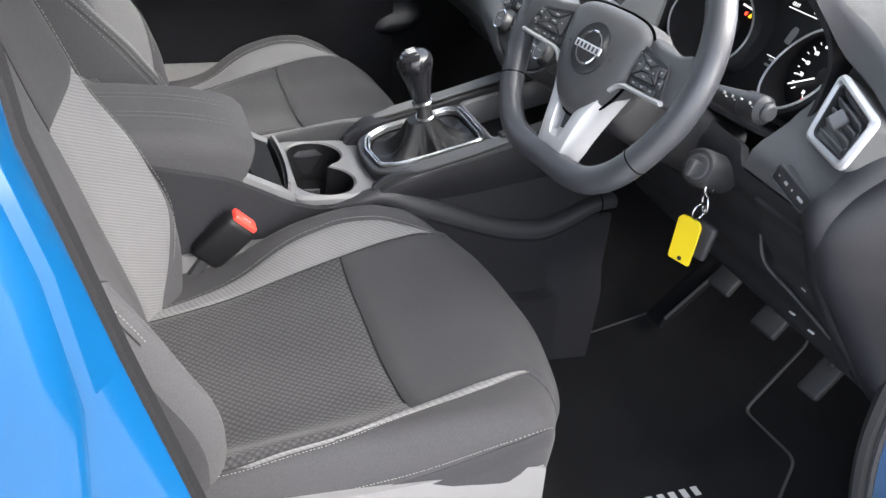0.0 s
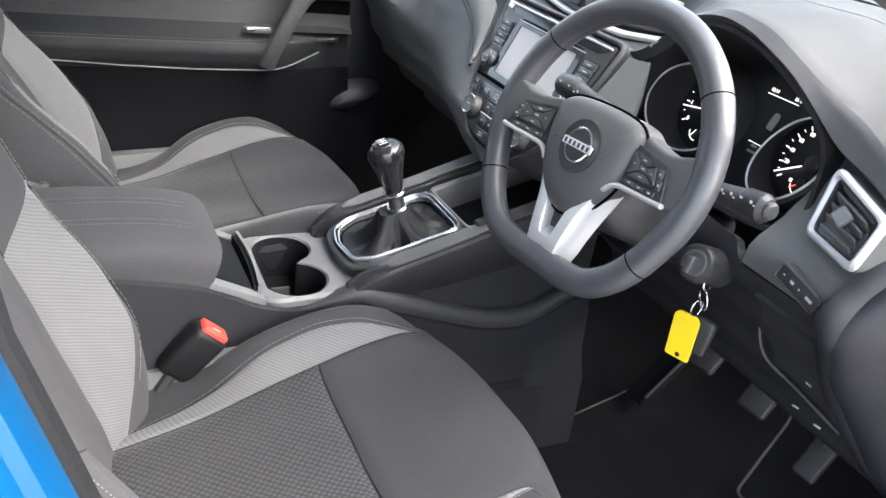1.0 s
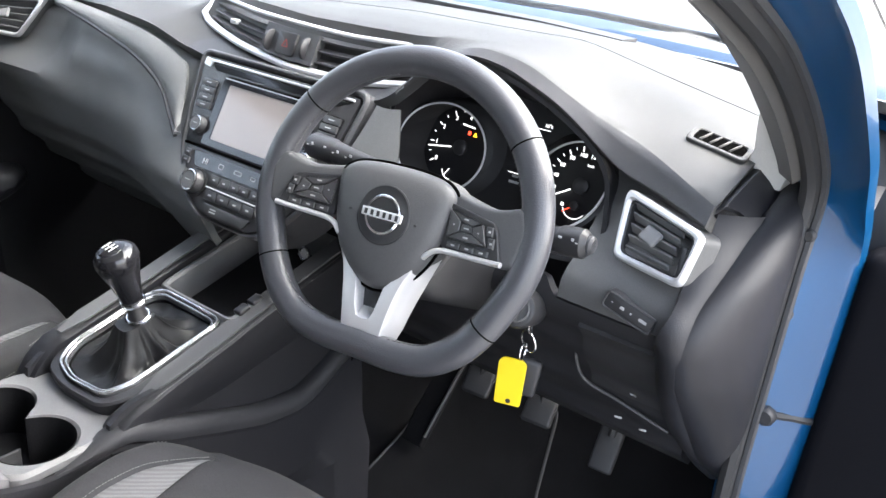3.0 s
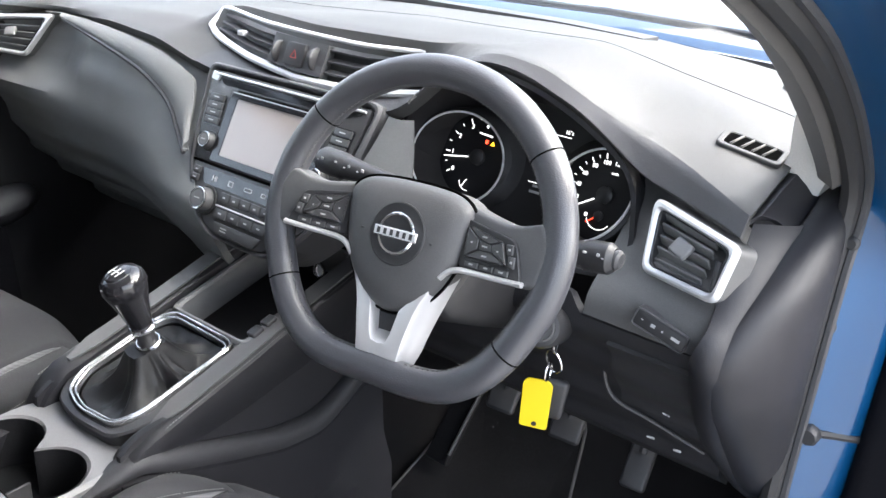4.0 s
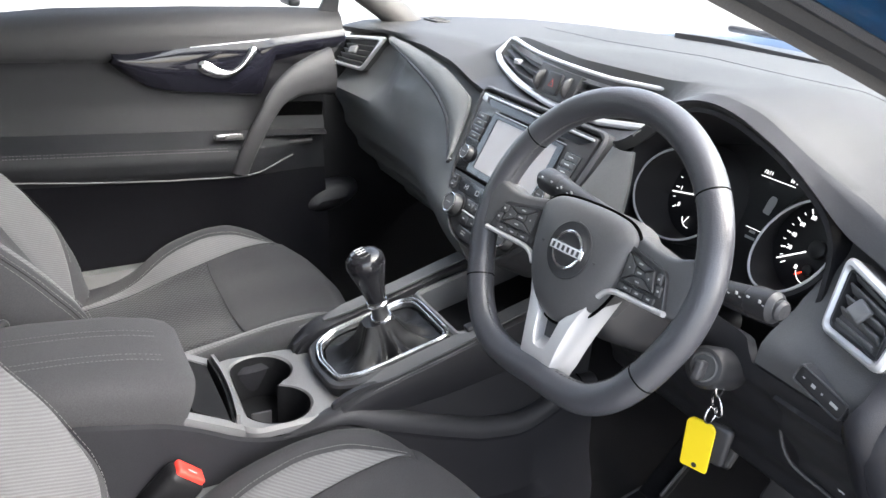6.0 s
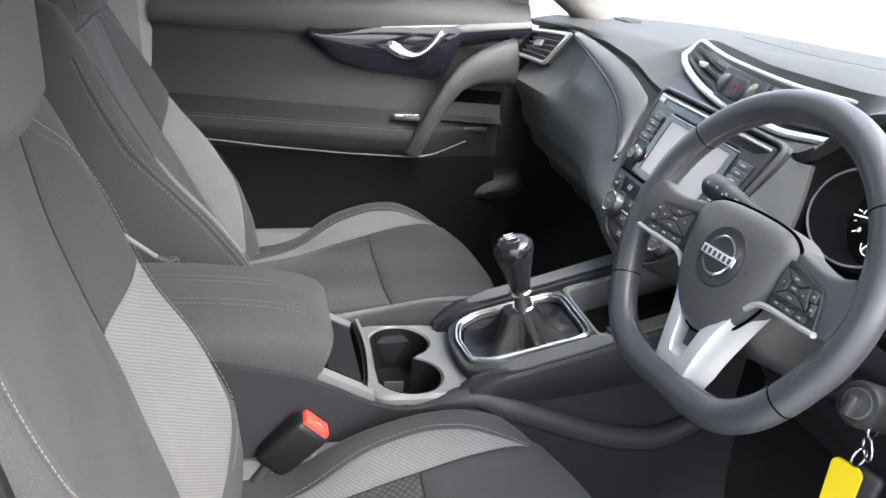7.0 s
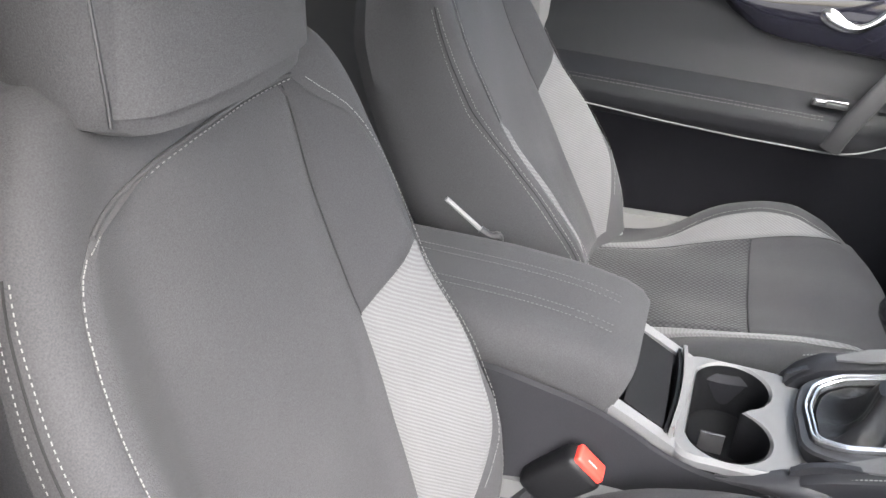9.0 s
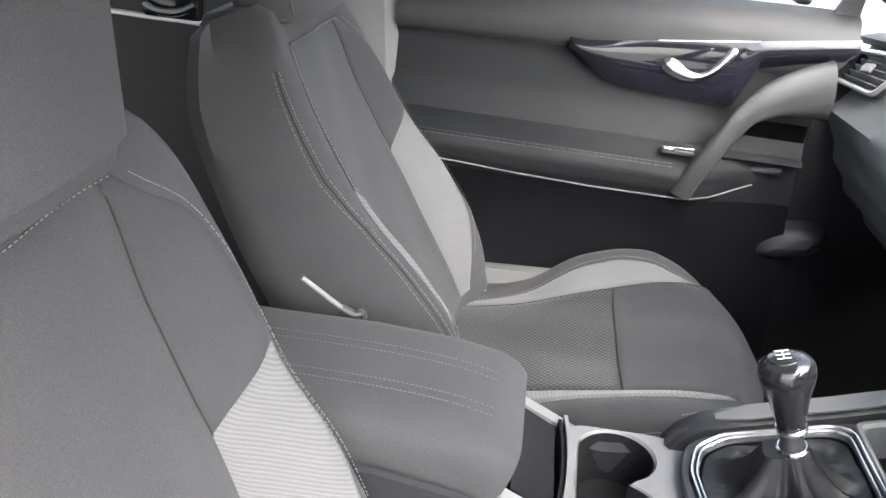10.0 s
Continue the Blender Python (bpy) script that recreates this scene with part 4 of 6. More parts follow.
part("display_symbol", prism(rounded([(-.0055, -.012), (.0055, -.012), (.0062, .006), (.004, .012), (-.004, .012), (-.0062, .006)], .002, 2), -.0026, -.0018, CL @ pose(.019, .029, 0, 0, 0, -8)), WHITE, cl)
part("display_line", rbox(.030, .0007, .0006, .0002, CL @ pose(.012, -.006, -.0024), 1), GLOW, cl)
for k in range(2):
    part("odometer_bar", rbox(.016 - .006 * k, .0034, .0005, .0002, CL @ pose(.010, -.018 + .008 * k, -.0024), 1), WHITE, cl)

# ---- centre console ----
def slin(keys, x, h=.045):
    """Keys read with their corners rounded off."""
    return (lin(keys, x - h) + 2 * lin(keys, x - h / 2) + 2 * lin(keys, x) + 2 * lin(keys, x + h / 2) + lin(keys, x + h)) / 8


def star(poly, c, n):
    """An outline cut by n even rays from c, so that two outlines match point by point."""
    q = [Vector((v[0] - c[0], v[1] - c[1])) for v in poly]
    res = []
    for k in range(n):
        a = 2 * math.pi * k / n
        d = Vector((math.cos(a), math.sin(a)))
        best = .001
        for i in range(len(q)):
            u, w = q[i - 1], q[i]
            e = w - u
            den = d.x * e.y - d.y * e.x
            if abs(den) < 1e-12:
                continue
            t = (u.x * e.y - u.y * e.x) / den
            r = (u.x * d.y - u.y * d.x) / den
            if t > 0 and -1e-6 <= r <= 1 + 1e-6:
                best = max(best, t)
        res.append((c[0] + d.x * best, c[1] + d.y * best))
    return res


RIMM = mat("gear_rim_metal", (0.56, 0.56, 0.57), 0.24, 0.9, vary=0.05)
# one console plastic in two tones: shaded for the wall, lit for the rail
CSIDE_SHADED = mat("console_plastic_shaded", (.0165, .0165, .019), .6, grain=.2, grain_scale=1000, bump=.35, spec=.10)
RAIL_LIT = mat("console_plastic_lit", (.025, .025, .028), .55, grain=.2, grain_scale=1000, bump=.35, spec=.35)
LEDGE = mat("console_ledge_plastic", (.075, .075, .077), .5, grain=.2, grain_scale=1000, bump=.35, vary=.08, spec=.4)
con = thing("centre_console", "grey plastic centre console with two cup holders", "console")
BT = radians(18.5)
BZ = axes((.024, .378, .663), (1, 0, 0), (0, math.cos(BT), math.sin(BT)))
# side walls below the rim that falls from the armrest and sweeps past the lever
RAIL = [(-.30, .672), (-.06, .680), (.05, .650), (.14, .604), (.20, .592), (.25, .610), (.29, .628), (.346, .610), (.426, .584), (.51, .559), (.585, .553), (.63, .572), (.68, .602), (.72, .602)]
for sx in (-1, 1):
    g, up = [], []
    for y in np.linspace(-.30, .715, 56):
        zr = slin(RAIL, y, .02)
        w = lin([(-.3, .128), (-.05, .125), (.10, .102), (.22, .104), (.30, .117), (.72, .119)], y)
        low = slin([(-.3, 0), (.22, 0), (.30, .030), (.72, .030)], y, .02)
        g.append([V(.024 + sx * (w + d), y, z) for z, d in ((zr - low, -.004), (zr - low - .004, .001), (zr - low - .03, .006), (zr - low - .10, .014), (.42, .036), (.21, .05))])
        if y > .26:
            up.append([V(.024 + sx * .098, y, z) for z in np.linspace(zr + lin([(.26, .0), (.34, .04), (.72, .12)], y), zr - .035, 4)])
    part("side_wall", slab(g, -.012 * sx), CSIDE_SHADED, con)
    # wall behind the pad in the pad's near-black, so the recess reads shaded
    part("side_recess_shade", slab(up, -.008 * sx), KNEE, con)
# knee pads that flank the gear lever, with a stitched upper edge
for sx in (-1, 1):
    sec, led = [], []
    for y, z, h in ((.266, .596, .010), (.272, .610, .020), (.285, .626, .034), (.302, .6345, .043), (.312, .639, .046), (.325, .643, .050), (.34, .648, .055), (.36, .655, .058), (.45, .685, .075), (.56, .725, .09), (.68, .765, .10), (.76, .80, .10)):
        x = .024 + (.094 if sx > 0 else -.106)
        lift = 0 if sx > 0 else lin([(.27, .0), (.31, .016), (.8, .016)], y)
        sec.append([V(x - sx * .022, y, z - .006 + lift), V(x - sx * .014, y, z + lift), V(x + sx * .010, y, z + lift), V(x + sx * .0155, y, z - .004 + lift), V(x + sx * .0165, y, z - .012), V(x + sx * .0150, y, z - h * .6), V(x + sx * .006, y, z - h), V(x - sx * .022, y, z - h)])
        k = lin([(.30, 0), (.325, .35), (.36, 1)], y)
        led.append([V(x + sx * (-.006 + d * k), y, z + h_ * k - .002 * (1 - k) + lift) for d, h_ in ((-.014, .0012), (0, .0024), (.014, .0012))])
    kp = part("knee_pad", loft(sec), KNEE, con, "dark padded console side with stitched edge")
    part("pad_ledge", slab(led[5:], .003 * sx), LEDGE, kp, "paler ledge beside the gear lever")
    part("stitching", dashes([(.024 + (.1055 if sx > 0 else -.1175), y, z + .0005 + (0 if sx > 0 else .016)) for y, z in ((.29, .626), (.34, .6465), (.45, .683), (.56, .7225), (.68, .763))], .0045, .65, .0007), THREAD, kp)
# lower sweeping rail under the pad
sec = []
for y in np.linspace(.20, .722, 40):
    zt = slin(RAIL, y, .02)
    f = lin([(.20, .15), (.26, .6), (.32, 1), (.66, .95), (.722, .7)], y)
    x = lin([(.20, .116), (.27, .126), (.35, .133), (.60, .136), (.722, .132)], y)
    sec.append([V(x - .022, y, zt - .006), V(x - .012, y, zt - .001), V(x - .002, y, zt), V(x + .006, y, zt - .004 * f), V(x + .010, y, zt - .010 * f), V(x + .011, y, zt - .019 * f), V(x + .010, y, zt - .028 * f), V(x - .022, y, zt - .030 * f)])
part("side_rail", loft(sec), RAIL_LIT, con, "grey rail that sweeps below the padded side")
part("flank_seam", tube([V(.1395, .262, .600), V(.1415, .262, .585), V(.1445, .258, .560), V(.149, .250, .52), V(.160, .245, .46)], .0010, 6), VOID, con)
part("rail_joint", tube([V(x, .690, z) for x, z in ((.124, .6035), (.134, .603), (.141, .600), (.1462, .592), (.1475, .582), (.1455, .572))], .0012, 6), VOID, con)

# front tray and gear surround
part("tray_floor", prism(rounded([(-.075, .10), (.078, .10), (.072, .30), (-.068, .30)], .012), -.055, -.045, BZ), WELL_SHADE, con)
part("tray_wall", frame_ring(rounded([(-.082, .098), (.086, .098), (.086, .33), (-.080, .33)], .014), rounded([(-.070, .106), (.074, .106), (.070, .32), (-.066, .32)], .012), -.05, .004, BZ, .004), CONS, con)
bo = rounded([(-.062, -.082), (-.018, -.094), (.048, -.088), (.064, -.055), (.070, .088), (.060, .098), (-.062, .098), (-.078, .078), (-.080, -.05)], .012, 4)
GN = 72
bo = star(bo, (0, 0), GN)
scale = lambda pts, k: [(p[0] * k - .002 * (1 - k) * 10, p[1] * (k + .008)) for p in pts]
sur2 = star(rounded([(-.072, -.096), (-.022, -.106), (.056, -.101), (.080, -.066), (.090, .105), (-.092, .105), (-.094, -.058)], .018, 8), (0, 0), GN)
part("gear_surround", frame_ring(sur2, scale(bo, .99), -.04, -.002, BZ, .003), BLACK, con)
part("gear_floor", prism(rounded([(-.088, -.09), (.088, -.09), (.088, .10), (-.088, .10)], .016), -.05, -.036, BZ), WELL_SHADE, con)
part("gear_rim", frame_ring(bo, scale(bo, .958), -.006, .005, BZ, .0025), RIMM, con, "satin silver frame round the gaiter")
part("gear_rim_inner", frame_ring(scale(bo, .930), scale(bo, .900), -.008, .002, BZ, .002), RIMM, con)
part("gear_rim_gap", frame_ring(scale(bo, .960), scale(bo, .928), -.010, -.003, BZ, .001), BLACK, con)
for k, (x, y) in enumerate(((.078, .125), (.078, .15))):
    part("switch", rbox(.016, .02, .008, .003, BZ @ pose(x, y, .006)), BLACK, con)
part("socket", turned([(.012, 0), (.012, .004), (.010, .005), (.009, .001), (.0005, .001)], 18, BZ @ pose(.02, .30, -.03, 60)), CHROME, con)

# cup holder deck: slopes down from the armrest to the lever
CA = radians(2)
CUP = axes((.016, .218, .610), (1, 0, 0), (0, math.cos(CA), math.sin(CA)))
cups = [(-.049, -.008, .046), (.047, -.010, .048)]
deck_o = rounded([(-.106, -.072), (.106, -.072), (.104, .055), (.080, .090), (-.076, .090), (-.104, .06)], .032, 8)


# one opening made of two round wells that run together at the rear
(ax_, ay_, ar_), (bx_, by_, br_) = cups
well = [(bx_ + br_ * math.cos(radians(t)), by_ + br_ * math.sin(radians(t))) for t in range(-75, 156, 6)]
well += [(-.001, .004)]
well += [(ax_ + ar_ * math.cos(radians(t)), ay_ + ar_ * math.sin(radians(t))) for t in range(24, 256, 6)]
CC = (0, -.022)
deck = star(deck_o, CC, 120)
cin = star(well, CC, 120)
part("cup_deck", frame_ring(deck, cin, -.014, .0, CUP, .005), CONS, con, "pale grey cup holder deck")
part("cup_wall", loft([[CUP @ Vector((p[0], p[1], -.002)) for p in cin], [CUP @ Vector((p[0] * .96, p[1] * .96, -.075)) for p in cin]], False), WELL_SHADE, con)
part("cup_floor", prism([(p[0] * 1.0, p[1] * 1.0) for p in cin], -.085, -.072, CUP), WELL_SHADE, con)
part("cup_divider", rbox(.004, .03, .03, .001, CUP @ pose(-.002, -.02, -.058, 0, 0, 0)), PLAS, con)
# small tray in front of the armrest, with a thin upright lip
part("coin_tray", loft([[V(.012 - .075, .085, .640), V(.012 + .082, .085, .640), V(.012 + .082, .135, .615), V(.012 - .075, .135, .615)], [V(.012 - .07, .088, .56), V(.012 + .075, .088, .56), V(.012 + .075, .13, .56), V(.012 - .07, .13, .56)]], True), WELL_SHADE, con)
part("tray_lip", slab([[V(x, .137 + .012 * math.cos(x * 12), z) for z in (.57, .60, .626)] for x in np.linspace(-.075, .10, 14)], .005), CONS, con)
part("tray_liner", slab([[V(x, .131 + .012 * math.cos(x * 12), z) for z in (.57, .60, .620)] for x in np.linspace(-.073, .098, 14)], .004), WELL_SHADE, con)
for sx, x in ((1, .104), (-1, -.082)):
    part("tray_side", loft([[V(x - .008, y, z), V(x + .006, y, z - .003), V(x + .008, y, z - .03), V(x - .008, y, z - .03)] for y, z in ((.045, .656), (.09, .636), (.14, .613), (.17, .598))]), CONS, con)

# ---- armrest ----
arm = thing("armrest", "grey cloth-covered centre armrest with double stitching", "armrest")
sec = []
for y, s, dz in ((-.36, .80, -.01), (-.35, .93, 0), (-.30, 1, .004), (-.10, 1, .004), (.0, 1, 0), (.045, .985, -.003), (.066, .95, -.007), (.078, .86, -.014)):
    ring = []
    for p in rounded([(-.112, -.036), (.112, -.036), (.112, .036), (-.112, .036)], [.012, .012, .034, .034], 6):
        bulge = .006 * (1 - (p.x / .112) ** 2) if p.y > 0 else 0
        slope = lin([(-.36, .664), (-.1, .672), (.0, .672), (.10, .660)], y)
        ring.append(V(.012 + p.x * s, y + (.012 * (p.y / .036) if y > .03 else 0), slope + (p.y + bulge) * (s * .3 + .7) + dz))
    sec.append(ring)
part("cushion", loft(sec), FAB, arm)
for x in (.035, .050, -.02, -.035):
    part("stitching", dashes(spline([(.012 + x, -.34, .7125), (.012 + x, -.1, .7185), (.012 + x, .0, .7147), (.012 + x, .055, .7050)], 8), .005, .62, .0005), THREAD_DARK, arm)
part("base", slab([[V(.012 + x, y, lin([(-.34, .628), (.06, .624)], y)) for x in (-.10, .10)] for y in (-.34, .07)], .012), PLAS, arm)

# ---- gear lever ----
gl = thing("gear_lever", "gear lever with glossy black knob and leather gaiter", "gear lever")
top, foot = V(.030, .352, .785), V(.026, .385, .690)
ax = (top - foot).normalized()
ringsb = []
gbase = star(scale(bo, .90), (.004, .010), 72)
for h, f in ((-.016, 1.02), (-.010, .97), (-.011, .88), (-.012, .78), (-.008, .66), (-.001, .55), (.009, .45), (.020, .375), (.030, .32), (.038, .27)):
    fold = max(0.0, 1 - abs(f - .62) / .40)
    r = []
    for k, q in enumerate(gbase):
        a = 2 * math.pi * k / 72
        w = 1 + fold * (.07 * math.sin(5 * a + 1.2) + .05 * math.sin(9 * a + h * 60))
        lift = fold * (.0065 * math.sin(5 * a + .4) + .0035 * math.sin(12 * a + 2) + .002 * math.sin(19 * a))
        r.append(BZ @ V(.004 + (q[0] - .004) * f * w, .010 + (q[1] - .010) * f * w, h + lift))
    ringsb.append(r)
part("gaiter", loft(ringsb), BOOT, gl, "wrinkled black leather gaiter")
KN = axes(top, V(1, 0, 0) - ax * ax.x, ax.cross(V(1, 0, 0) - ax * ax.x))
part("shaft", turned([(.0155, -.100), (.0150, -.082), (.0125, -.078), (.0125, -.03)], 20, KN), BLACK, gl)
for z in (-.088, -.060):
    part("collar", turned([(.0155, z), (.0175, z + .002), (.0175, z + .005), (.0155, z + .007)], 24, KN), CHROME, gl)
kr = []
for z, rx, ry in ((-.050, .0160, .0160), (-.040, .0175, .018), (-.018, .0205, .0225), (.002, .0258, .0285), (.014, .0285, .0315), (.024, .0268, .0300), (.031, .0210, .0240), (.0345, .011, .012)):
    kr.append([KN @ V(rx * .93 * math.cos(2 * math.pi * k / 28), ry * .94 * math.sin(2 * math.pi * k / 28), z) for k in range(28)])
part("knob", loft(kr), KNOB, gl, "glossy black knob with silver cap")
part("knob_cap", loft([[KN @ V(rx * math.cos(2 * math.pi * k / 28), ry * math.sin(2 * math.pi * k / 28) - .002, z) for k in range(28)] for z, rx, ry in ((.0290, .0170, .0195), (.0340, .0136, .0160), (.0362, .006, .007))]), GLOSS, gl)
for pts in ([(-.007, -.008), (-.007, .006)], [(0, -.008), (0, .006)], [(.007, -.008), (.007, .006)], [(-.007, -.001), (.007, -.001)]):
    part("shift_mark", tube([KN @ V(p[0], p[1] - .002, .0372) for p in pts], .0008, 6), WHITE, gl)

# ---- front seats ----
# cross profiles: s -> (half width, height of the bolster)
CUSH_X = [(0, (0, 0)), (.25, (.07, .001)), (.48, (.135, .004)), (.58, (.160, .010)), (.68, (.184, .026)), (.76, (.206, .043)), (.84, (.228, .050)), (.91, (.248, .038)), (.96, (.262, .004)), (1, (.266, -.07))]
CUSH_Y = [(0, (-.14, .500)), (.10, (-.085, .508)), (.28, (.03, .525)), (.50, (.17, .553)), (.66, (.28, .582)), (.76, (.338, .596)), (.84, (.383, .594)), (.90, (.413, .573)), (.95, (.428, .535)), (1, (.424, .470))]
BACK_X = [(0, (0, 0)), (.25, (.065, 0)), (.46, (.122, .003)), (.54, (.143, .010)), (.64, (.172, .032)), (.72, (.197, .051)), (.80, (.219, .060)), (.86, (.236, .055)), (.92, (.249, .025)), (1, (.252, -.07))]
BACK_Y = [(0, (-.075, .475)), (.08, (-.092, .530)), (.30, (-.150, .660)), (.52, (-.196, .790)), (.75, (-.232, .930)), (.90, (-.250, 1.020)), (.97, (-.262, 1.055)), (1, (-.285, 1.070))]


def smooth_keys(keys, x, h=.035):
    """Keys with their kinks eased."""
    a, b, c = lin(keys, x - h), lin(keys, x), lin(keys, x + h)
    lo, hi = keys[0][0], keys[-1][0]
    if x - h < lo or x + h > hi:
        return b
    return tuple((p + 2 * q + r) / 4 for p, q, r in zip(a, b, c))


def cushion(u, v, off=0.0):
    """A point of the seat cushion: u across (-1..1), v from back to front."""
    y, z = smooth_keys(CUSH_Y, v)
    hx, hz = smooth_keys(CUSH_X, abs(u))
    wide = slin([(0, .90), (.2, .96), (.5, 1.0), (.75, 1.0), (.86, .95), (.93, .88), (1, .84)], v)
    bol = slin([(0, .9), (.3, 1.15), (.55, 1.0), (.72, .55), (.85, .1), (1, .0)], v)
    if u < 0 or not SIDE[0]:
        bol = slin([(0, -.25), (.16, -.25), (.25, -.12), (.32, .18), (.38, .72), (.44, 1.05), (.54, 1.22), (.64, 1.0), (.72, .55), (.82, .1), (1, 0)], v, .03)
        if not SIDE[0]:
            bol *= 1.2 if u < 0 else .65
    if hz > 0:
        hz *= bol
    elif v > .8:
        hz *= lin([(.8, 1), (1, .5)], v)
    back = lin([(.55, 0), (.8, .035 if u > 0 else .050), (1, .09)], v) * (hx / .268) ** 2.5
    soft = .0022 * math.sin(5.1 * u + 1.3) * math.sin(9 * v + .8) + .0014 * math.sin(11 * u - 7 * v)
    p = V(math.copysign(hx * wide, u), y - back, z + hz + soft)
    if off:
        e = .004
        n = (cushion(u + e, v) - cushion(u - e, v)).cross(cushion(u, v + e) - cushion(u, v - e))
        p += n.normalized() * off
    return p


LEAN = [0.0, 0.0]
SIDE = [0]


def lean(p):
    """Tips a point of the seat back about its hinge."""
    a = LEAN[0]
    y, z = p.y + .06, p.z - .50
    return V(p.x, -.06 + y * math.cos(a) - z * math.sin(a), .50 + LEAN[1] + y * math.sin(a) + z * math.cos(a))


def backrest(u, v, off=0.0):
    """A point of the seat back's face: u across (-1..1), v upwards."""
    y, z = smooth_keys(BACK_Y, v)
    hx, hf = smooth_keys(BACK_X, abs(u))
    wide = slin([(0, .93), (.15, .98), (.45, 1.0), (.70, .96), (.84, .88), (.92, .78), (.97, .66), (1, .56)], v)
    bol = slin([(0, .9), (.10, 1.35), (.24, 1.68), (.38, 1.45), (.52, 1.02), (.7, .75), (.88, .35), (1, .1)], v)
    if u * SIDE[0] > 0:
        bol = slin([(0, .75), (.08, 1.25), (.16, 1.78), (.25, 1.95), (.34, 1.74), (.42, 1.60), (.50, 1.36), (.58, 1.12), (.66, .92), (.76, .70), (.88, .35), (1, .1)], v)
    if not SIDE[0] and u < 0:
        bol *= .78
    if hf > 0:
        hf *= bol
    soft = .0025 * math.sin(4.3 * u + .7) * math.sin(10 * v + .5) + .0014 * math.sin(9 * u + 8 * v)
    p = lean(V(math.copysign(hx * wide, u), y + hf * .96 + soft, z + hf * .25))
    if off:
        e = .004
        n = (backrest(u, v + e) - backrest(u, v - e)).cross(backrest(u + e, v) - backrest(u - e, v))
        p += n.normalized() * off
    return p


def panel(fn, ua, ub, v0, v1, nu, nv, off=.004):
    """A padded piece of cover between the curves ua(v) and ub(v), its rim tucked in."""
    rows = []
    for j in range(nv + 1):
        t = j / nv
        v = v0 + (v1 - v0) * t
        a, b = ua(v), ub(v)
        row = []
        for i in range(nu + 1):
            s = i / nu
            d = min(s * abs(b - a) * .28, (1 - s) * abs(b - a) * .28, t * abs(v1 - v0) * .55, (1 - t) * abs(v1 - v0) * .55)
            k = min(1.0, d / .010)
            row.append(fn(a + (b - a) * s, v, .0006 + off * math.sqrt(k * (2 - k))))
        rows.append(row)
    return slab(rows, -.004 if fn is cushion else .004)


VALANCE = mat("valance_plastic", (.11, .11, .112), .45, grain=.12, grain_scale=1000, bump=.3, vary=.06)


# seat cloth darkened: the shade on the cushion's sides is put in the colour
SKIRT_SHADED = sheen(mat("skirt_fabric_shaded", (.019, .019, .0215), .9, grain=.28, grain_scale=850, bump=.4, spec=.2), .08)


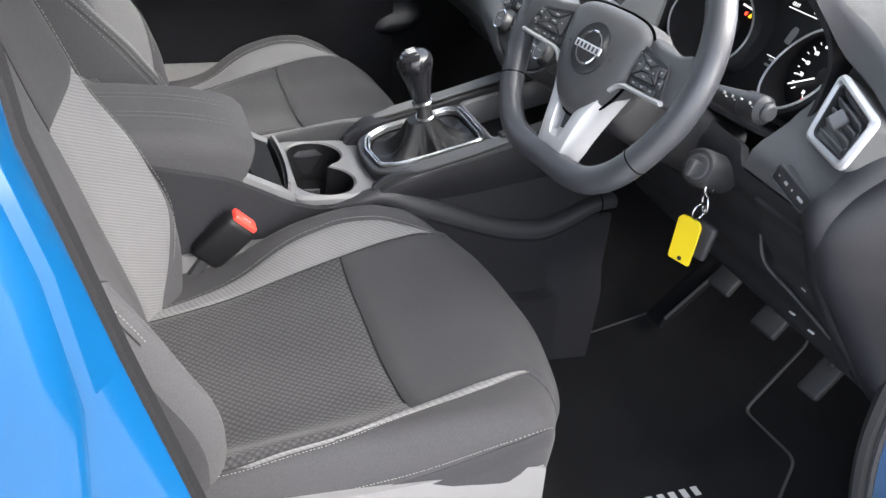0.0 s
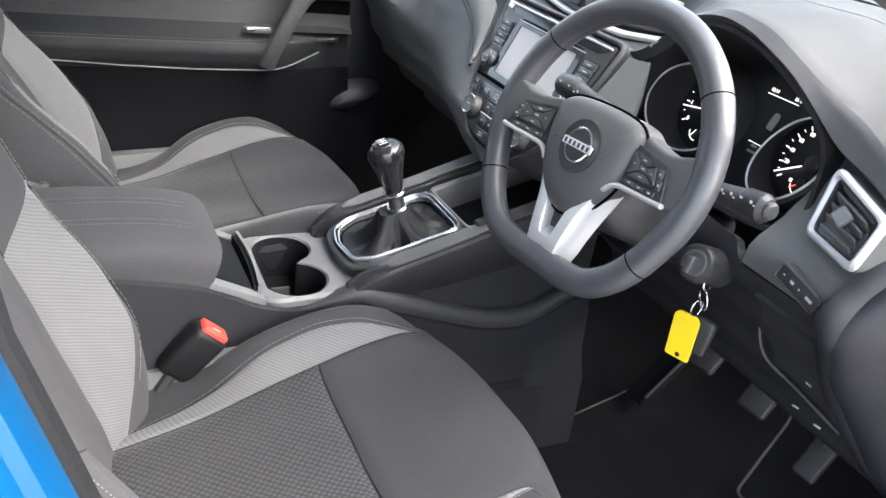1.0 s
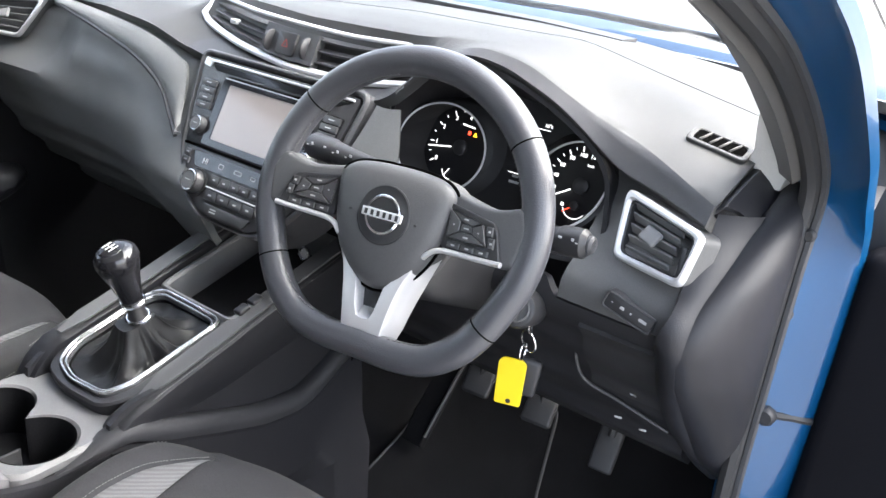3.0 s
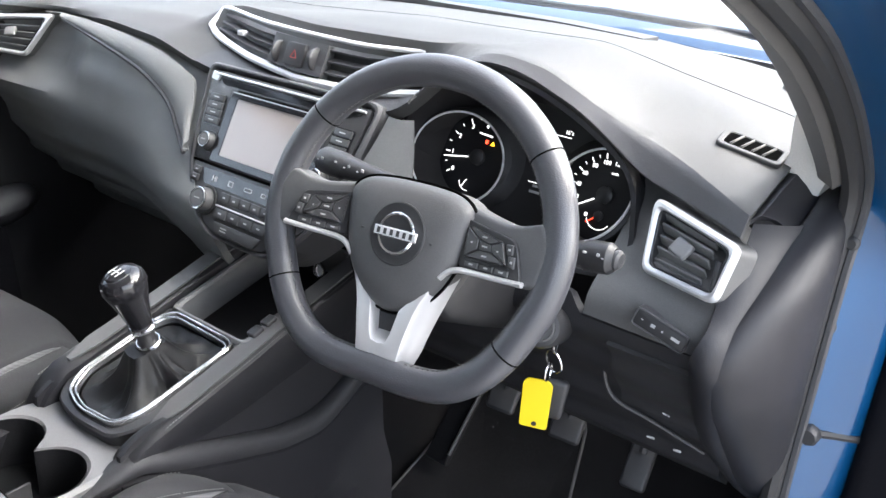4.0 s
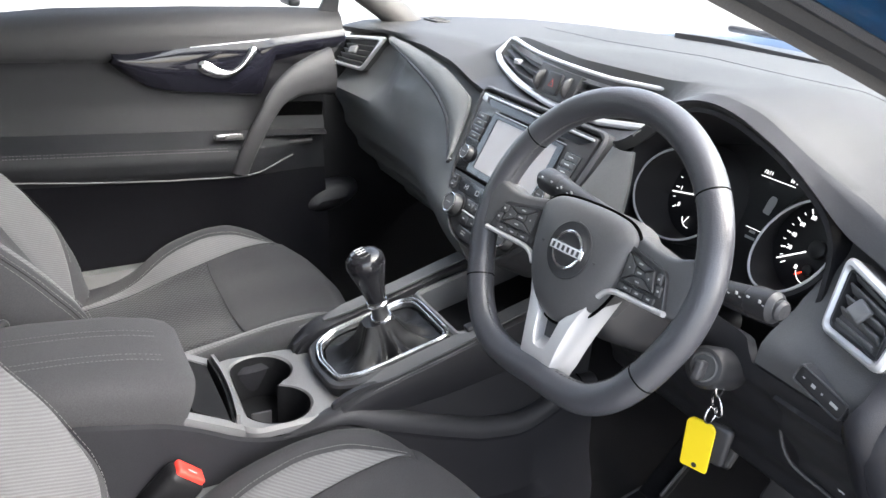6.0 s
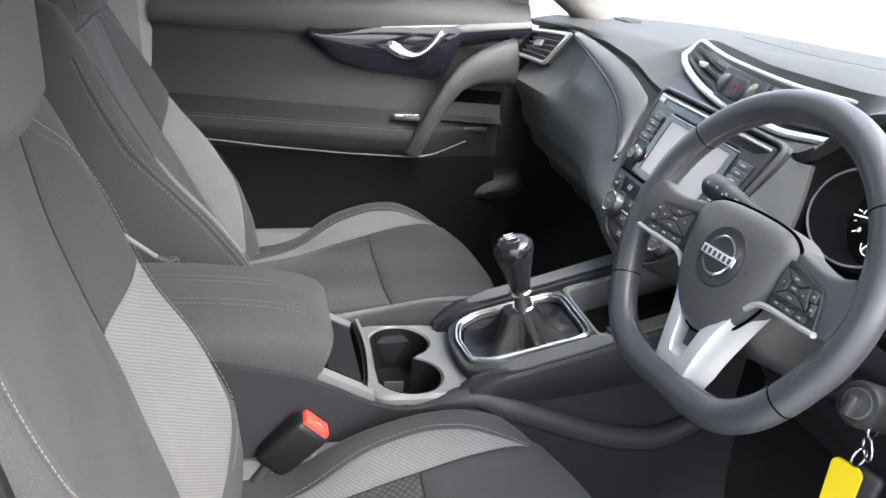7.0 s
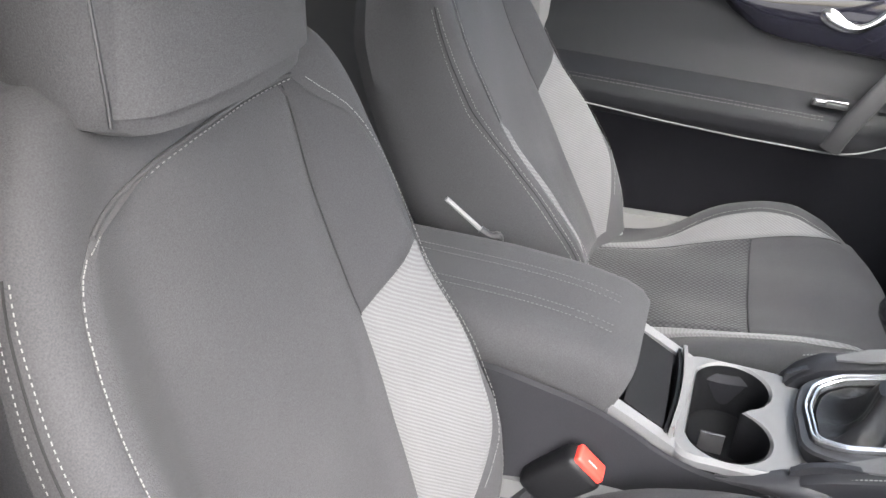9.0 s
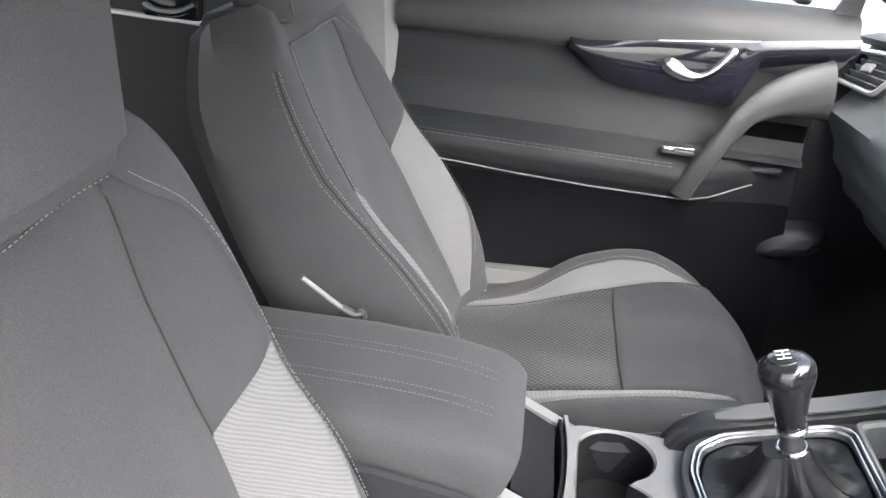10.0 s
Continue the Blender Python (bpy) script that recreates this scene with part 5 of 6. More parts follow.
def build_seat(tilt, lift, outer, grow):
    """outer: +1 or -1, the side next to the door; grow: that side's bolster is swollen."""
    SIDE[0] = outer if grow else 0
    LEAN[0], LEAN[1] = radians(tilt), lift
    seat = thing("front_seat", "two-tone grey cloth front car seat with side bolsters", "car seat", "front seats")
    us = np.linspace(-1, 1, 57)
    # cushion body
    rings = []
    for v in np.linspace(0, 1, 40):
        top_r = [cushion(u, v) for u in us]
        lowz = lin([(0, .455), (.7, .445), (1, .43)], v)
        rings.append(top_r + [V(top_r[-1].x * .99, top_r[-1].y, lowz), V(0, top_r[28].y - .01, lowz), V(top_r[0].x * .99, top_r[0].y, lowz)])
    cb = part("cushion", loft(rings), FAB_CUSH_DIM, seat, "dark grey cloth seat cushion with raised sides")
    bnd = lambda v: slin([(0, .46), (.2, .50), (.5, .575), (.72, .63), (.80, .66)], v)
    outb = lambda v: slin([(0, .53), (.15, .60), (.28, .665), (.42, .725), (.55, .745), (.68, .725), (.78, .67), (.80, .66)], v)
    # next to the door the light strip lies further out and is a thin sliver
    bnd_o = lambda v: slin([(0, .80), (.2, .85), (.4, .825), (.51, .74), (.65, .655), (.80, .56)], v)
    edge_o = lambda v: bnd_o(v) - lin([(.2, .0), (.40, .012), (.55, .050), (.66, .062), (.74, .035), (.80, .0)], v)
    hi = edge_o if grow else bnd
    nose = lambda v: lin([(.80, .60), (.86, .80), (.92, .86), (1, .90)], v)
    part("net_insert", panel(cushion, lambda v: -bnd(v), hi, .06, .535, 30, 26), FAB_NET, cb, "dark net-woven centre insert")
    part("front_panel", panel(cushion, lambda v: -(bnd(v) if v < .80 else nose(v)), lambda v: hi(v) if v < .80 else nose(v), .535, .99, 30, 30), FAB_CUSH_DIM, cb)
    part("seam", tube([cushion(u, .535, .0022) for u in np.linspace(-.57, .57, 30)], .0011, 6), SEAMC, cb)
    part("seam", tube([cushion(u, .985, .0) for u in np.linspace(-.85, .85, 30)], .0011, 6), SEAMC, cb)
    for sg in (-1, 1):
        near, far = (edge_o, bnd_o) if sg == outer and grow else (bnd, outb)
        part("seam", tube([cushion(sg * near(v), v, .0020) for v in np.linspace(.06, .80, 40)], .0009, 6), SEAMC, cb)
        part("light_panel", panel(cushion, near if sg > 0 else (lambda v: -far(v)), far if sg > 0 else (lambda v: -near(v)), .22 if near is edge_o else .05, .80, 10, 30), FAB_LIGHT, cb, "light grey knitted side panel")
        part("stitching", dashes([cushion(sg * (far(v) + .018), v, .0022) for v in np.linspace(.06, .80, 60)], .0036, .6, .00042), THREAD, cb)
        part("stitching", dashes([cushion(sg * .945, v, .0012) for v in np.linspace(.25, .84, 50)], .0036, .6, .00042), THREAD, cb)
    for sg in (-1, 1):
        part("side_skirt_shade", panel(cushion, lambda v: min(sg * .952, sg * .999), lambda v: max(sg * .952, sg * .999), .10, .90, 6, 30, .0015), SKIRT_SHADED, cb, "cushion side below the stitching, darkened as shade")
    # backrest body
    rings = []
    for v in np.linspace(0, 1, 44):
        fr_ = [backrest(u, v) for u in us]
        y, z = smooth_keys(BACK_Y, v)
        w = abs(fr_[0].x)
        dep = lin([(0, .10), (.3, .145), (.8, .135), (.95, .11), (1, .07)], v)
        bk = [V(w * .99, y - dep * .75, z - .004), V(w * .9, y - dep * .95, z - .008), V(w * .5, y - dep - .008, z - .01), V(0, y - dep - .010, z - .01), V(-w * .5, y - dep - .008, z - .01), V(-w * .9, y - dep * .95, z - .008), V(-w * .99, y - dep * .75, z - .004)]
        rings.append(fr_ + [lean(q) for q in bk])
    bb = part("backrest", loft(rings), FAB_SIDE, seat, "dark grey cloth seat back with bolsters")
    cb2 = lambda v: lin([(0, .50), (.1, .52), (.30, .535), (.515, .545), (.72, .50), (.88, .50), (.92, .47)], v)
    ob2 = lambda v: slin([(0, .56), (.08, .66), (.2, .76), (.35, .815), (.50, .805), (.60, .80), (.76, .785), (.83, .72), (.87, .64), (.890, .55)], v)
    ob2o = lambda v: slin([(.03, .27), (.16, .30), (.27, .34), (.31, .363), (.37, .413), (.42, .465), (.50, .615), (.56, .735), (.62, .785), (.756, .775), (.80, .763), (.831, .738), (.848, .69), (.857, .60), (.868, .43), (.880, .28), (.889, .08)], v, .006)
    lo_w = lambda v: lin([(.03, .12), (.20, .11), (.30, .08), (.36, .05), (.425, .0)], v)
    part("centre_panel", panel(backrest, lambda v: -cb2(v), ob2o if grow else cb2, .03, .888, 34, 46), FAB, bb, "smooth grey cloth centre panel")
    for sg in (-1, 1):
        door_side = sg == outer and grow
        rimv = (lambda v: ob2o(v) + lo_w(v)) if door_side else ob2
        A = (lambda v: cb2(v)) if sg > 0 else (lambda v: -rimv(v))
        B = (lambda v: rimv(v)) if sg > 0 else (lambda v: -cb2(v))
        # the boundary of light and dark rises towards the outside
        def lightv(u, v, off, sg=sg):
            f = min(1, max(0, (abs(u) - .545) / .25))
            return backrest(u, .035 + (v - .035) * (1 + .16 * f) if v > .035 else v, off)

        def darkv(u, v, off, sg=sg):
            f = min(1, max(0, (abs(u) - .545) / .25))
            lo = .50 + f * (.465 * .16)
            return backrest(u, lo + (v - .50) / .41 * (.888 - lo), off)

        if door_side:
            part("light_panel", panel(backrest, ob2o, rimv, .035, .425, 10, 30), FAB_LIGHT, bb, "light grey knitted sliver")
            part("seam", tube([backrest(sg * lin([(0, .78), (1, .95)], t), lin([(0, .510), (1, .566)], t), .0004) for t in np.linspace(0, 1, 14)], .0007, 6), SEAMC, bb)
        else:
            part("light_panel", panel(lightv, A, B, .035, .50, 12, 30), FAB_LIGHT, bb, "light grey knitted side panel")
            part("shoulder_panel", panel(darkv, A, B, .503, .91, 12, 24), FAB_SHO, bb)
            part("seam", tube([backrest(sg * cb2(v), v, .0022) for v in np.linspace(.50, .885, 30)], .0006, 6), SEAMC, bb)
        pip = [backrest(sg * (rimv(v) + .012), v, .0035) for v in np.linspace(.12, .846 if door_side else .888, 60)]
        part("stitching", dashes(pip, .0034, .7, .00042), THREAD, bb)
        part("seam", tube([backrest(sg * lin([(0, .84), (.5, .865), (.62, .90), (.9, .915)], v), v, .0004) for v in np.linspace(.05 if sg != outer or not grow else .42, .86, 50)], .0008, 6), SEAMC, bb)
        for d in (-.012, .012):
            part("stitching", dashes([backrest(sg * (d + lin([(0, .84), (.5, .865), (.62, .90), (.9, .915)], v)), v, .0012) for v in np.linspace(.05 if sg != outer or not grow else .42, .86, 60)], .0036, .65, .00040), THREAD, bb)
    # the top seam falls away towards the door
    TOPV = [(-.56, .896), (-.31, .893), (.08, .888), (.28, .880), (.43, .869), (.60, .858), (.70, .848)] if grow else [(-.56, .89), (.58, .89)]
    part("top_welt", tube([backrest(u, slin(TOPV, u, .05), .002) for u in np.linspace(-.56, TOPV[-1][0] - .05, 44)], .0018, 8), FAB, bb)
    part("stitching", dashes([backrest(u, slin(TOPV, u, .05) - .005, .0042) for u in np.linspace(-.54, TOPV[-1][0] - .005, 44)], .0040, .75, .00045), THREAD, bb)
    if grow:
        # door-side face of this seat in the same darkened cloth
        edge = lambda v: lin([(0, .865), (.5, .892), (.62, .925), (.9, .938)], v)
        part("side_panel", panel(backrest, edge, lambda v: .998, .05, .86, 6, 30, .0012), SKIRT_SHADED, bb, "darkened cloth side panel of the seat back")
    # headrest
    hr = []
    for z, s, dy in ((1.042, .86, .004), (1.048, .95, .0), (1.067, 1.0, -.002), (1.13, 1.02, -.006), (1.19, 1.0, -.012), (1.235, .95, -.02), (1.258, .84, -.028), (1.266, .66, -.03)):
        ring = []
        for k in range(44):
            a = 2 * math.pi * k / 44
            ca, sa = math.cos(a), math.sin(a)
            px = math.copysign(abs(ca) ** .42, ca) * .129 * s
            py = math.copysign(abs(sa) ** .55, sa) * (.052 if sa > 0 else .062) * (.5 + s * .5)
            ring.append(V(px, -.262 + py + dy - .014 * (px / .15) ** 2 * (1 if sa > 0 else 0), z))
        hr.append([lean(q) for q in ring])
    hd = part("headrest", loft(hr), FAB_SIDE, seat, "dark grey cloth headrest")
    part("headrest_face", slab([[lean(V(x, -.206 - .0145 * (abs(x) / .136) ** 2 - .030 * (abs(x) / .124) ** 10 + lin([(1.06, 0), (1.19, -.011), (1.245, -.024)], z), z)) for x in np.linspace(-.118, .118, 25)][::-1] for z in np.linspace(1.056, 1.243, 16)], -.006), FAB, hd)
    for sg in (-1, 1):
        part("post", tube([lean(V(sg * .06, -.268, 1.0)), lean(V(sg * .06, -.268, 1.07))], .007, 10), METAL, hd)
        part("seam", tube([lean(V(sg * .1195, -.232 + lin([(1.06, 0), (1.19, -.011), (1.245, -.024)], z), z)) for z in np.linspace(1.052, 1.25, 14)], .0013, 6), BLACK, hd)
    # frame, side valance and runners
    part("seat_base", rbox(.44, .46, .20, .02, pose(0, .13, .32)), BLACK, seat)
    for sg in (-1, 1):
        part("runner", rbox(.035, .56, .03, .006, pose(sg * .19, .14, .225)), METAL, seat)
        sec = []
        for y, z0, z1 in ((-.16, .42, .50), (-.05, .40, .540), (.10, .395, .550), (.24, .40, .556), (.30, .41, .556), (.335, .44, .545)):
            x = sg * .256
            sec.append([V(x - sg * .02, y, z0), V(x + sg * .012, y, z0 + .006), V(x + sg * .018, y, (z0 + z1) / 2), V(x + sg * .008, y, z1), V(x - sg * .02, y, z1)])
        part("side_valance", loft(sec), VALANCE, seat, "grey plastic side valance")
    part("height_lever", rbox(.012, .15, .02, .005, pose(.288, .16, .42, 8)), BLACK, seat)
    part("hinge_cover", rbox(.03, .10, .10, .014, pose(.262, -.10, .50, -15)), CONS, seat)
    part("hinge_cover", rbox(.03, .10, .10, .014, pose(-.262, -.10, .50, -15)), CONS, seat)
    part("hinge_bracket", rbox(.030, .058, .028, .008, pose(-.224, -.042, .492, -18)), VALANCE, seat, "pale plastic hinge bracket")
    return seat


driver = build_seat(0, 0, 1, True)
driver.matrix_world = pose(.405, 0, 0)
tagged(driver, "two-tone grey cloth driver's seat with raised bolsters")
mate = build_seat(11, .03, -1, False)
mate.matrix_world = pose(-.415, .05, -.012)
tagged(mate, "two-tone grey cloth passenger seat beside the console")

# belt buckle between the driver's seat and the console
bk = thing("belt_buckle", "black belt buckle with red release button", "belt buckle")
BM = pose(.165, .036, .566, -41, 6, 0)
part("housing", rbox(.034, .054, .086, .010, BM), BOOT, bk)
part("release_button", rbox(.025, .042, .014, .004, BM @ pose(0, 0, .042)), RED, bk, "red release button")
part("button_print", rbox(.0022, .014, .0006, .0002, BM @ pose(.004, 0, .0493), 1), WHITE, bk)
part("stalk", tube([(.165, .008, .535), (.168, -.012, .500), (.172, -.03, .44)], .011, 8), BLACK, bk)
# second buckle stem by the passenger seat
lv = thing("belt_stalk", "thin dark belt stalk beside passenger seat", "belt buckle")
part("stalk", tube([(-.097, -.204, .748), (-.113, -.155, .705)], .0036, 8), SLATP, lv)
part("tip", tube(spline([(-.113, -.155, .705), (-.116, -.14, .697), (-.120, -.13, .698), (-.121, -.128, .690)], 4), .006, 8), BLACK, lv)

# ---- steering wheel ----
WH = axes((.383, .4556, .945), (.9936, .1077, .0329), (-.0669, .3302, .9415))
wheel = thing("steering_wheel", "flat-bottomed black leather steering wheel with silver spokes", "steering wheel")
R = .1697
PADL = mat("airbag_cover", (.070, .070, .073), .48, grain=.15, grain_scale=900, bump=.35, vary=.06, spec=.5)
LOW_RIM = [(0, -.1470), (.045, -.1475), (.085, -.1405), (.117, -.119), (.139, -.090), (.154, -.060), (.1655, -.030)]
half = [V(x, y, 0) for x, y in LOW_RIM] + [V(R * math.cos(radians(a)), R * math.sin(radians(a)), 0) for a in range(2, 91, 11)]
rim_line = spline(half + [V(-p.x, p.y, 0) for p in half[-2:0:-1]], 4, True)
path = [WH @ p for p in rim_line]
wn_ = (WH.to_3x3() @ V(0, 0, 1))
part("rim", tube(path, .0172, 18, True, .98, up=tuple(wn_)), LEATHER, wheel, "black stitched leather rim")


def rim_at(a):
    """The point of the rim's centre line in direction a (degrees), and the way along it."""
    k = min(range(len(rim_line)), key=lambda i: abs((math.degrees(math.atan2(rim_line[i].y, rim_line[i].x)) - a + 180) % 360 - 180))
    return rim_line[k], (rim_line[(k + 1) % len(rim_line)] - rim_line[k - 1]).normalized()


for deg in (38, 143, 211, 328):
    p, d = rim_at(deg)
    part("rim_joint", tube([WH @ (p - d * .0009), WH @ (p + d * .0009)], .01745, 18, False, .98, up=tuple(wn_)), VOID, wheel)
n_rim = len(rim_line)
for side in (-1, 1):
    inner_rim = []
    for i, p in enumerate(rim_line):
        if p.x * side > .03:
            d = (rim_line[(i + 1) % n_rim] - rim_line[i - 1]).normalized()
            inward = V(-d.y, d.x, 0)
            inner_rim.append((math.atan2(p.y, p.x * side), p + inward * .0166 * (1 if inward.dot(p) < 0 else -1)))
    inner_rim.sort(key=lambda q: q[0])
    fine = spline([q for _, q in inner_rim], 3)
    pts = [WH @ (q + V(0, 0, .005 + (.0020 if k % 2 else -.0020))) for k, q in enumerate(fine)]
    part("rim_stitching", dashes(pts, .0042, .8, .00055), THREAD_DARK, wheel)
# airbag pad: a shield with a shallow dome
hp = []
shield = [(0, .0535), (.032, .0525), (.058, .0480), (.0735, .036), (.0745, .018), (.069, -.016), (.058, -.044), (.043, -.064), (.026, -.0775), (0, -.0850)]
out = spline([V(x, y, 0) for x, y in shield] + [V(-x, y, 0) for x, y in shield[-2:0:-1]], 4, True)
for z, s in ((-.035, 1.0), (-.0015, 1.0), (.0030, .988), (.0080, .955), (.0130, .88), (.0168, .76), (.0194, .58), (.0208, .36), (.0212, .12)):
    hp.append([WH @ V(p.x * s, p.y * s - .004 * (1 - s), z) for p in out])
pad = part("hub_pad", loft(hp), PADL, wheel, "domed black airbag pad")
gap = [WH @ V(p.x * 1.010, p.y * 1.010, .0005) for p in out]
part("pad_gap", tube(gap, .0018, 6, True), VOID, pad)
# maker's badge as a plain ring with a bar, in a round dish
BD = WH @ pose(.002, -.003, .0195)
part("badge_disc", turned([(.0330, -.002), (.0330, .0016), (.0316, .0024), (.0300, .0019), (.0005, .0017)], 44, BD), BLACK, pad)
part("badge_ring", turned([(.0222, .0015), (.0222, .0042), (.0210, .0052), (.0190, .0046), (.0186, .0015)], 44, BD), CHROME, pad)
part("badge_bar", rbox(.0520, .0108, .0042, .0012, BD @ pose(0, 0, .0040)), CHROME, pad)
part("badge_inset", rbox(.0496, .0084, .001, .0003, BD @ pose(0, 0, .0060), 1), SATIN, pad)
for k in range(6):
    part("badge_stroke", rbox(.0040, .0062, .001, .0003, BD @ pose(-.0196 + k * .0078, 0, .0064), 1), BLACK, pad)
for w_, y_ in ((.010, -.0470), (.022, -.0520), (.020, -.0560)):
    part("airbag_mark", rbox(w_, .0014, .0006, .0003, WH @ pose(0, y_, .0178), 1), BLACK, pad)
for sx in (-1, 1):
    part("pad_dot", rbox(.004, .0026, .0010, .0005, WH @ pose(sx * .042, -.005, .0195), 1), BLACK, pad)
# side spokes with their key groups, turned a little towards the driver
for sx in (-1, 1):
    o = rounded([(sx * .050, .046), (sx * .085, .037), (sx * .122, .031), (sx * .154, .042), (sx * .166, .02), (sx * .160, -.022), (sx * .147, -.0245), (sx * .060, -.0245)], [.006, .012, .02, .01, .006, .006, .004, .006], 4)
    SB = WH @ pose(sx * .1055, 0, .0070, 0, -8.3 * sx, 0)
    sp = part("spoke", prism([(p[0] - sx * .1055, p[1]) for p in o], -.030, 0, SB, .006, 4), PADL, wheel)
    SP = WH @ pose(sx * .1055, 0, .0105, 0, -8.3 * sx, 0)

    def key(pts, z0, z1, name="button", material=KEYP, r=.0010):
        return part(name, prism(rounded([(sx * (u - .1055), v) for u, v in pts], r, 2), z0, z1, SP, .0008, 1), material, sp)

    key([(.070, .0285), (.1275, .0185), (.1330, .0120), (.1445, -.0190), (.070, -.0190)], -.010, .0010, "key_plate", BLACK, .003)
    quad = [(.0735, .0240), (.1175, .0150), (.1265, -.0075), (.0755, -.0085)]
    c = (.098, .0060)
    for k in range(4):
        a, b = quad[k], quad[(k + 1) % 4]
        q = [a, b, (c[0] + (b[0] - c[0]) * .34, c[1] + (b[1] - c[1]) * .34), (c[0] + (a[0] - c[0]) * .34, c[1] + (a[1] - c[1]) * .34)]
        mx, my = sum(p[0] for p in q) / 4, sum(p[1] for p in q) / 4
        bt = key([(mx + (p[0] - mx) * .95, my + (p[1] - my) * .92) for p in q], 0, .0042)
        part("mark", rbox(.0060 if k % 2 == 0 else .002, .0016, .0005, .0001, SP @ pose(sx * (mx - .1055), my, .0043), 1), WHITE, bt)
    bt = key([(c[0] + (p[0] - c[0]) * .31, c[1] + (p[1] - c[1]) * .31) for p in quad], 0, .0036)
    part("mark", rbox(.0065, .0015, .0005, .0001, SP @ pose(sx * (c[0] - .1055), c[1], .0037), 1), WHITE, bt)
    for u0, v0, u1, v1 in ((.1225, .0040, .1305, .0140), (.1275, -.0080, .1350, .0030)):
        bt = key([(u0, v0), (u1, v0), (u1 - .001, v1), (u0 - .001, v1)], 0, .0034)
        part("mark", rbox(.0028, .0022, .0005, .0001, SP @ pose(sx * ((u0 + u1) / 2 - .1055), (v0 + v1) / 2, .0035), 1), WHITE, bt)
    for u0, u1 in ((.078, .094), (.096, .112), (.114, .130)):
        bt = key([(u0, -.0175), (u1, -.0175), (u1, -.0110), (u0, -.0110)], 0, .0028)
        part("mark", rbox(.0048, .0017, .0005, .0001, SP @ pose(sx * ((u0 + u1) / 2 - .1055), -.0142, .0029), 1), WHITE, bt)
    st = spline([(sx * .1460, -.0205, .0165), (sx * .118, -.0215, .0125), (sx * .090, -.0222, .0100), (sx * .074, -.0232, .0100), (sx * .063, -.0275, .0095), (sx * .055, -.036, .0090)], 6)
    part("silver_edge", tube([WH @ p for p in st], .0031, 8, False, 1.3, up=tuple(wn_)), SATIN, sp)
# silver V of the lower spoke: two faceted arms that meet in a foot
for sx in (-1, 1):
    g = []
    for y, xo, xi, z in ((-.022, .0600, .0580, .0080), (-.034, .0560, .0500, .0092), (-.050, .0480, .0420, .0100), (-.066, .0400, .0280, .0104), (-.080, .0355, .0170, .0104), (-.096, .0320, .0140, .0100), (-.108, .0296, .0115, .0094), (-.117, .0280, .0075, .0086), (-.119, .0277, 0, .0084), (-.130, .0262, 0, .0072), (-.1365, .0250, 0, .0052), (-.1385, .0245, 0, .0005)):
        flare = lin([(-.14, .004), (-.12, .010), (-.07, .014), (-.03, .006)], y)
        g.append([WH @ V(sx * (xo + flare), y, z - .030), WH @ V(sx * (xo + flare * .8), y, z - .016), WH @ V(sx * (xo + .0012), y, z - .0022), WH @ V(sx * (xo - .0006), y, z), WH @ V(sx * (xo * .55 + xi * .45), y, z + .0006), WH @ V(sx * (xi + .0012 if xi else 0), y, z), WH @ V(sx * xi, y, z - .0022), WH @ V(sx * max(0, xi - .002), y, z - .030)])
    part("lower_spoke", loft(g), SATIN, wheel, "satin silver lower spoke arm")
part("spoke_infill", prism(rounded([(-.016, -.118), (.016, -.118), (.024, -.06), (-.024, -.06)], .003), -.024, -.006, WH), STACKP, wheel)
part("spoke_ramp", loft([[WH @ V(x, -.1185, .0078), WH @ V(x, -.106, -.005), WH @ V(x, -.1185, -.008)] for x in (-.0095, .0095)]), SATIN, wheel)
# column shroud behind the wheel
col = thing("steering_column", "black plastic steering column shroud with stalks", "steering column")
ringsc = []
for z, s in ((-.03, .80), (-.05, .95), (-.10, 1.0), (-.16, 1.05), (-.24, 1.1)):
    ringsc.append([WH @ pose(0, 0, 0, 0, 0, -2) @ V(p[0] * s, p[1] * s - .012, z) for p in rounded([(-.058, -.078), (.058, -.078), (.066, .005), (-.066, .005)], .025, 5)])
part("shroud", loft(ringsc), BLACK, col)


def stalk(a, b):
    a, b = Vector(a), Vector(b)
    s = part("stalk", tube([a, a.lerp(b, .35), a.lerp(b, .6), a.lerp(b, .72)], [.009, .011, .0135, .015], 12), BLACK, col)
    part("stalk_end", tube([a.lerp(b, .70), a.lerp(b, .74), a.lerp(b, .95), b], [.0145, .0168, .0168, .012], 14), BLACK, s)
    for k in range(4):
        part("mark", rbox(.0045 - .001 * (k % 2), .0012, .0035, .0004, Matrix.Translation(a.lerp(b, .50 + .13 * k) + V(0, -.0125 - .001 * k, .007)), 1), WHITE, s)
        part("mark", rbox(.003, .0012, .0015, .0003, Matrix.Translation(a.lerp(b, .545 + .13 * k) + V(0, -.0135 - .0008 * k, .004)), 1), WHITE, s)
    return s


stalk((.33, .545, .955), (.163, .548, .958))
stalk((.455, .555, .930), (.572, .560, .945))
part("stalk_cap", turned([(.0105, 0), (.0105, .004), (.008, .007), (.0005, .008)], 20, axes((.571, .56, .945), (0, 1, 0), (0, 0, 1))), PLAS, col)
# ignition lock
IG = axes((.500, .560, .842), (1, .25, 0), (0, .35, .94))
part("ignition_lock", turned([(.024, -.05), (.024, .004), (.021, .009), (.017, .010), (.016, .006), (.0005, .006)], 26, IG), BLACK, col)
part("lock_ring", turned([(.0165, .006), (.0165, .0095), (.014, .0102), (.013, .007)], 26, IG), FASC_LIGHT, col)
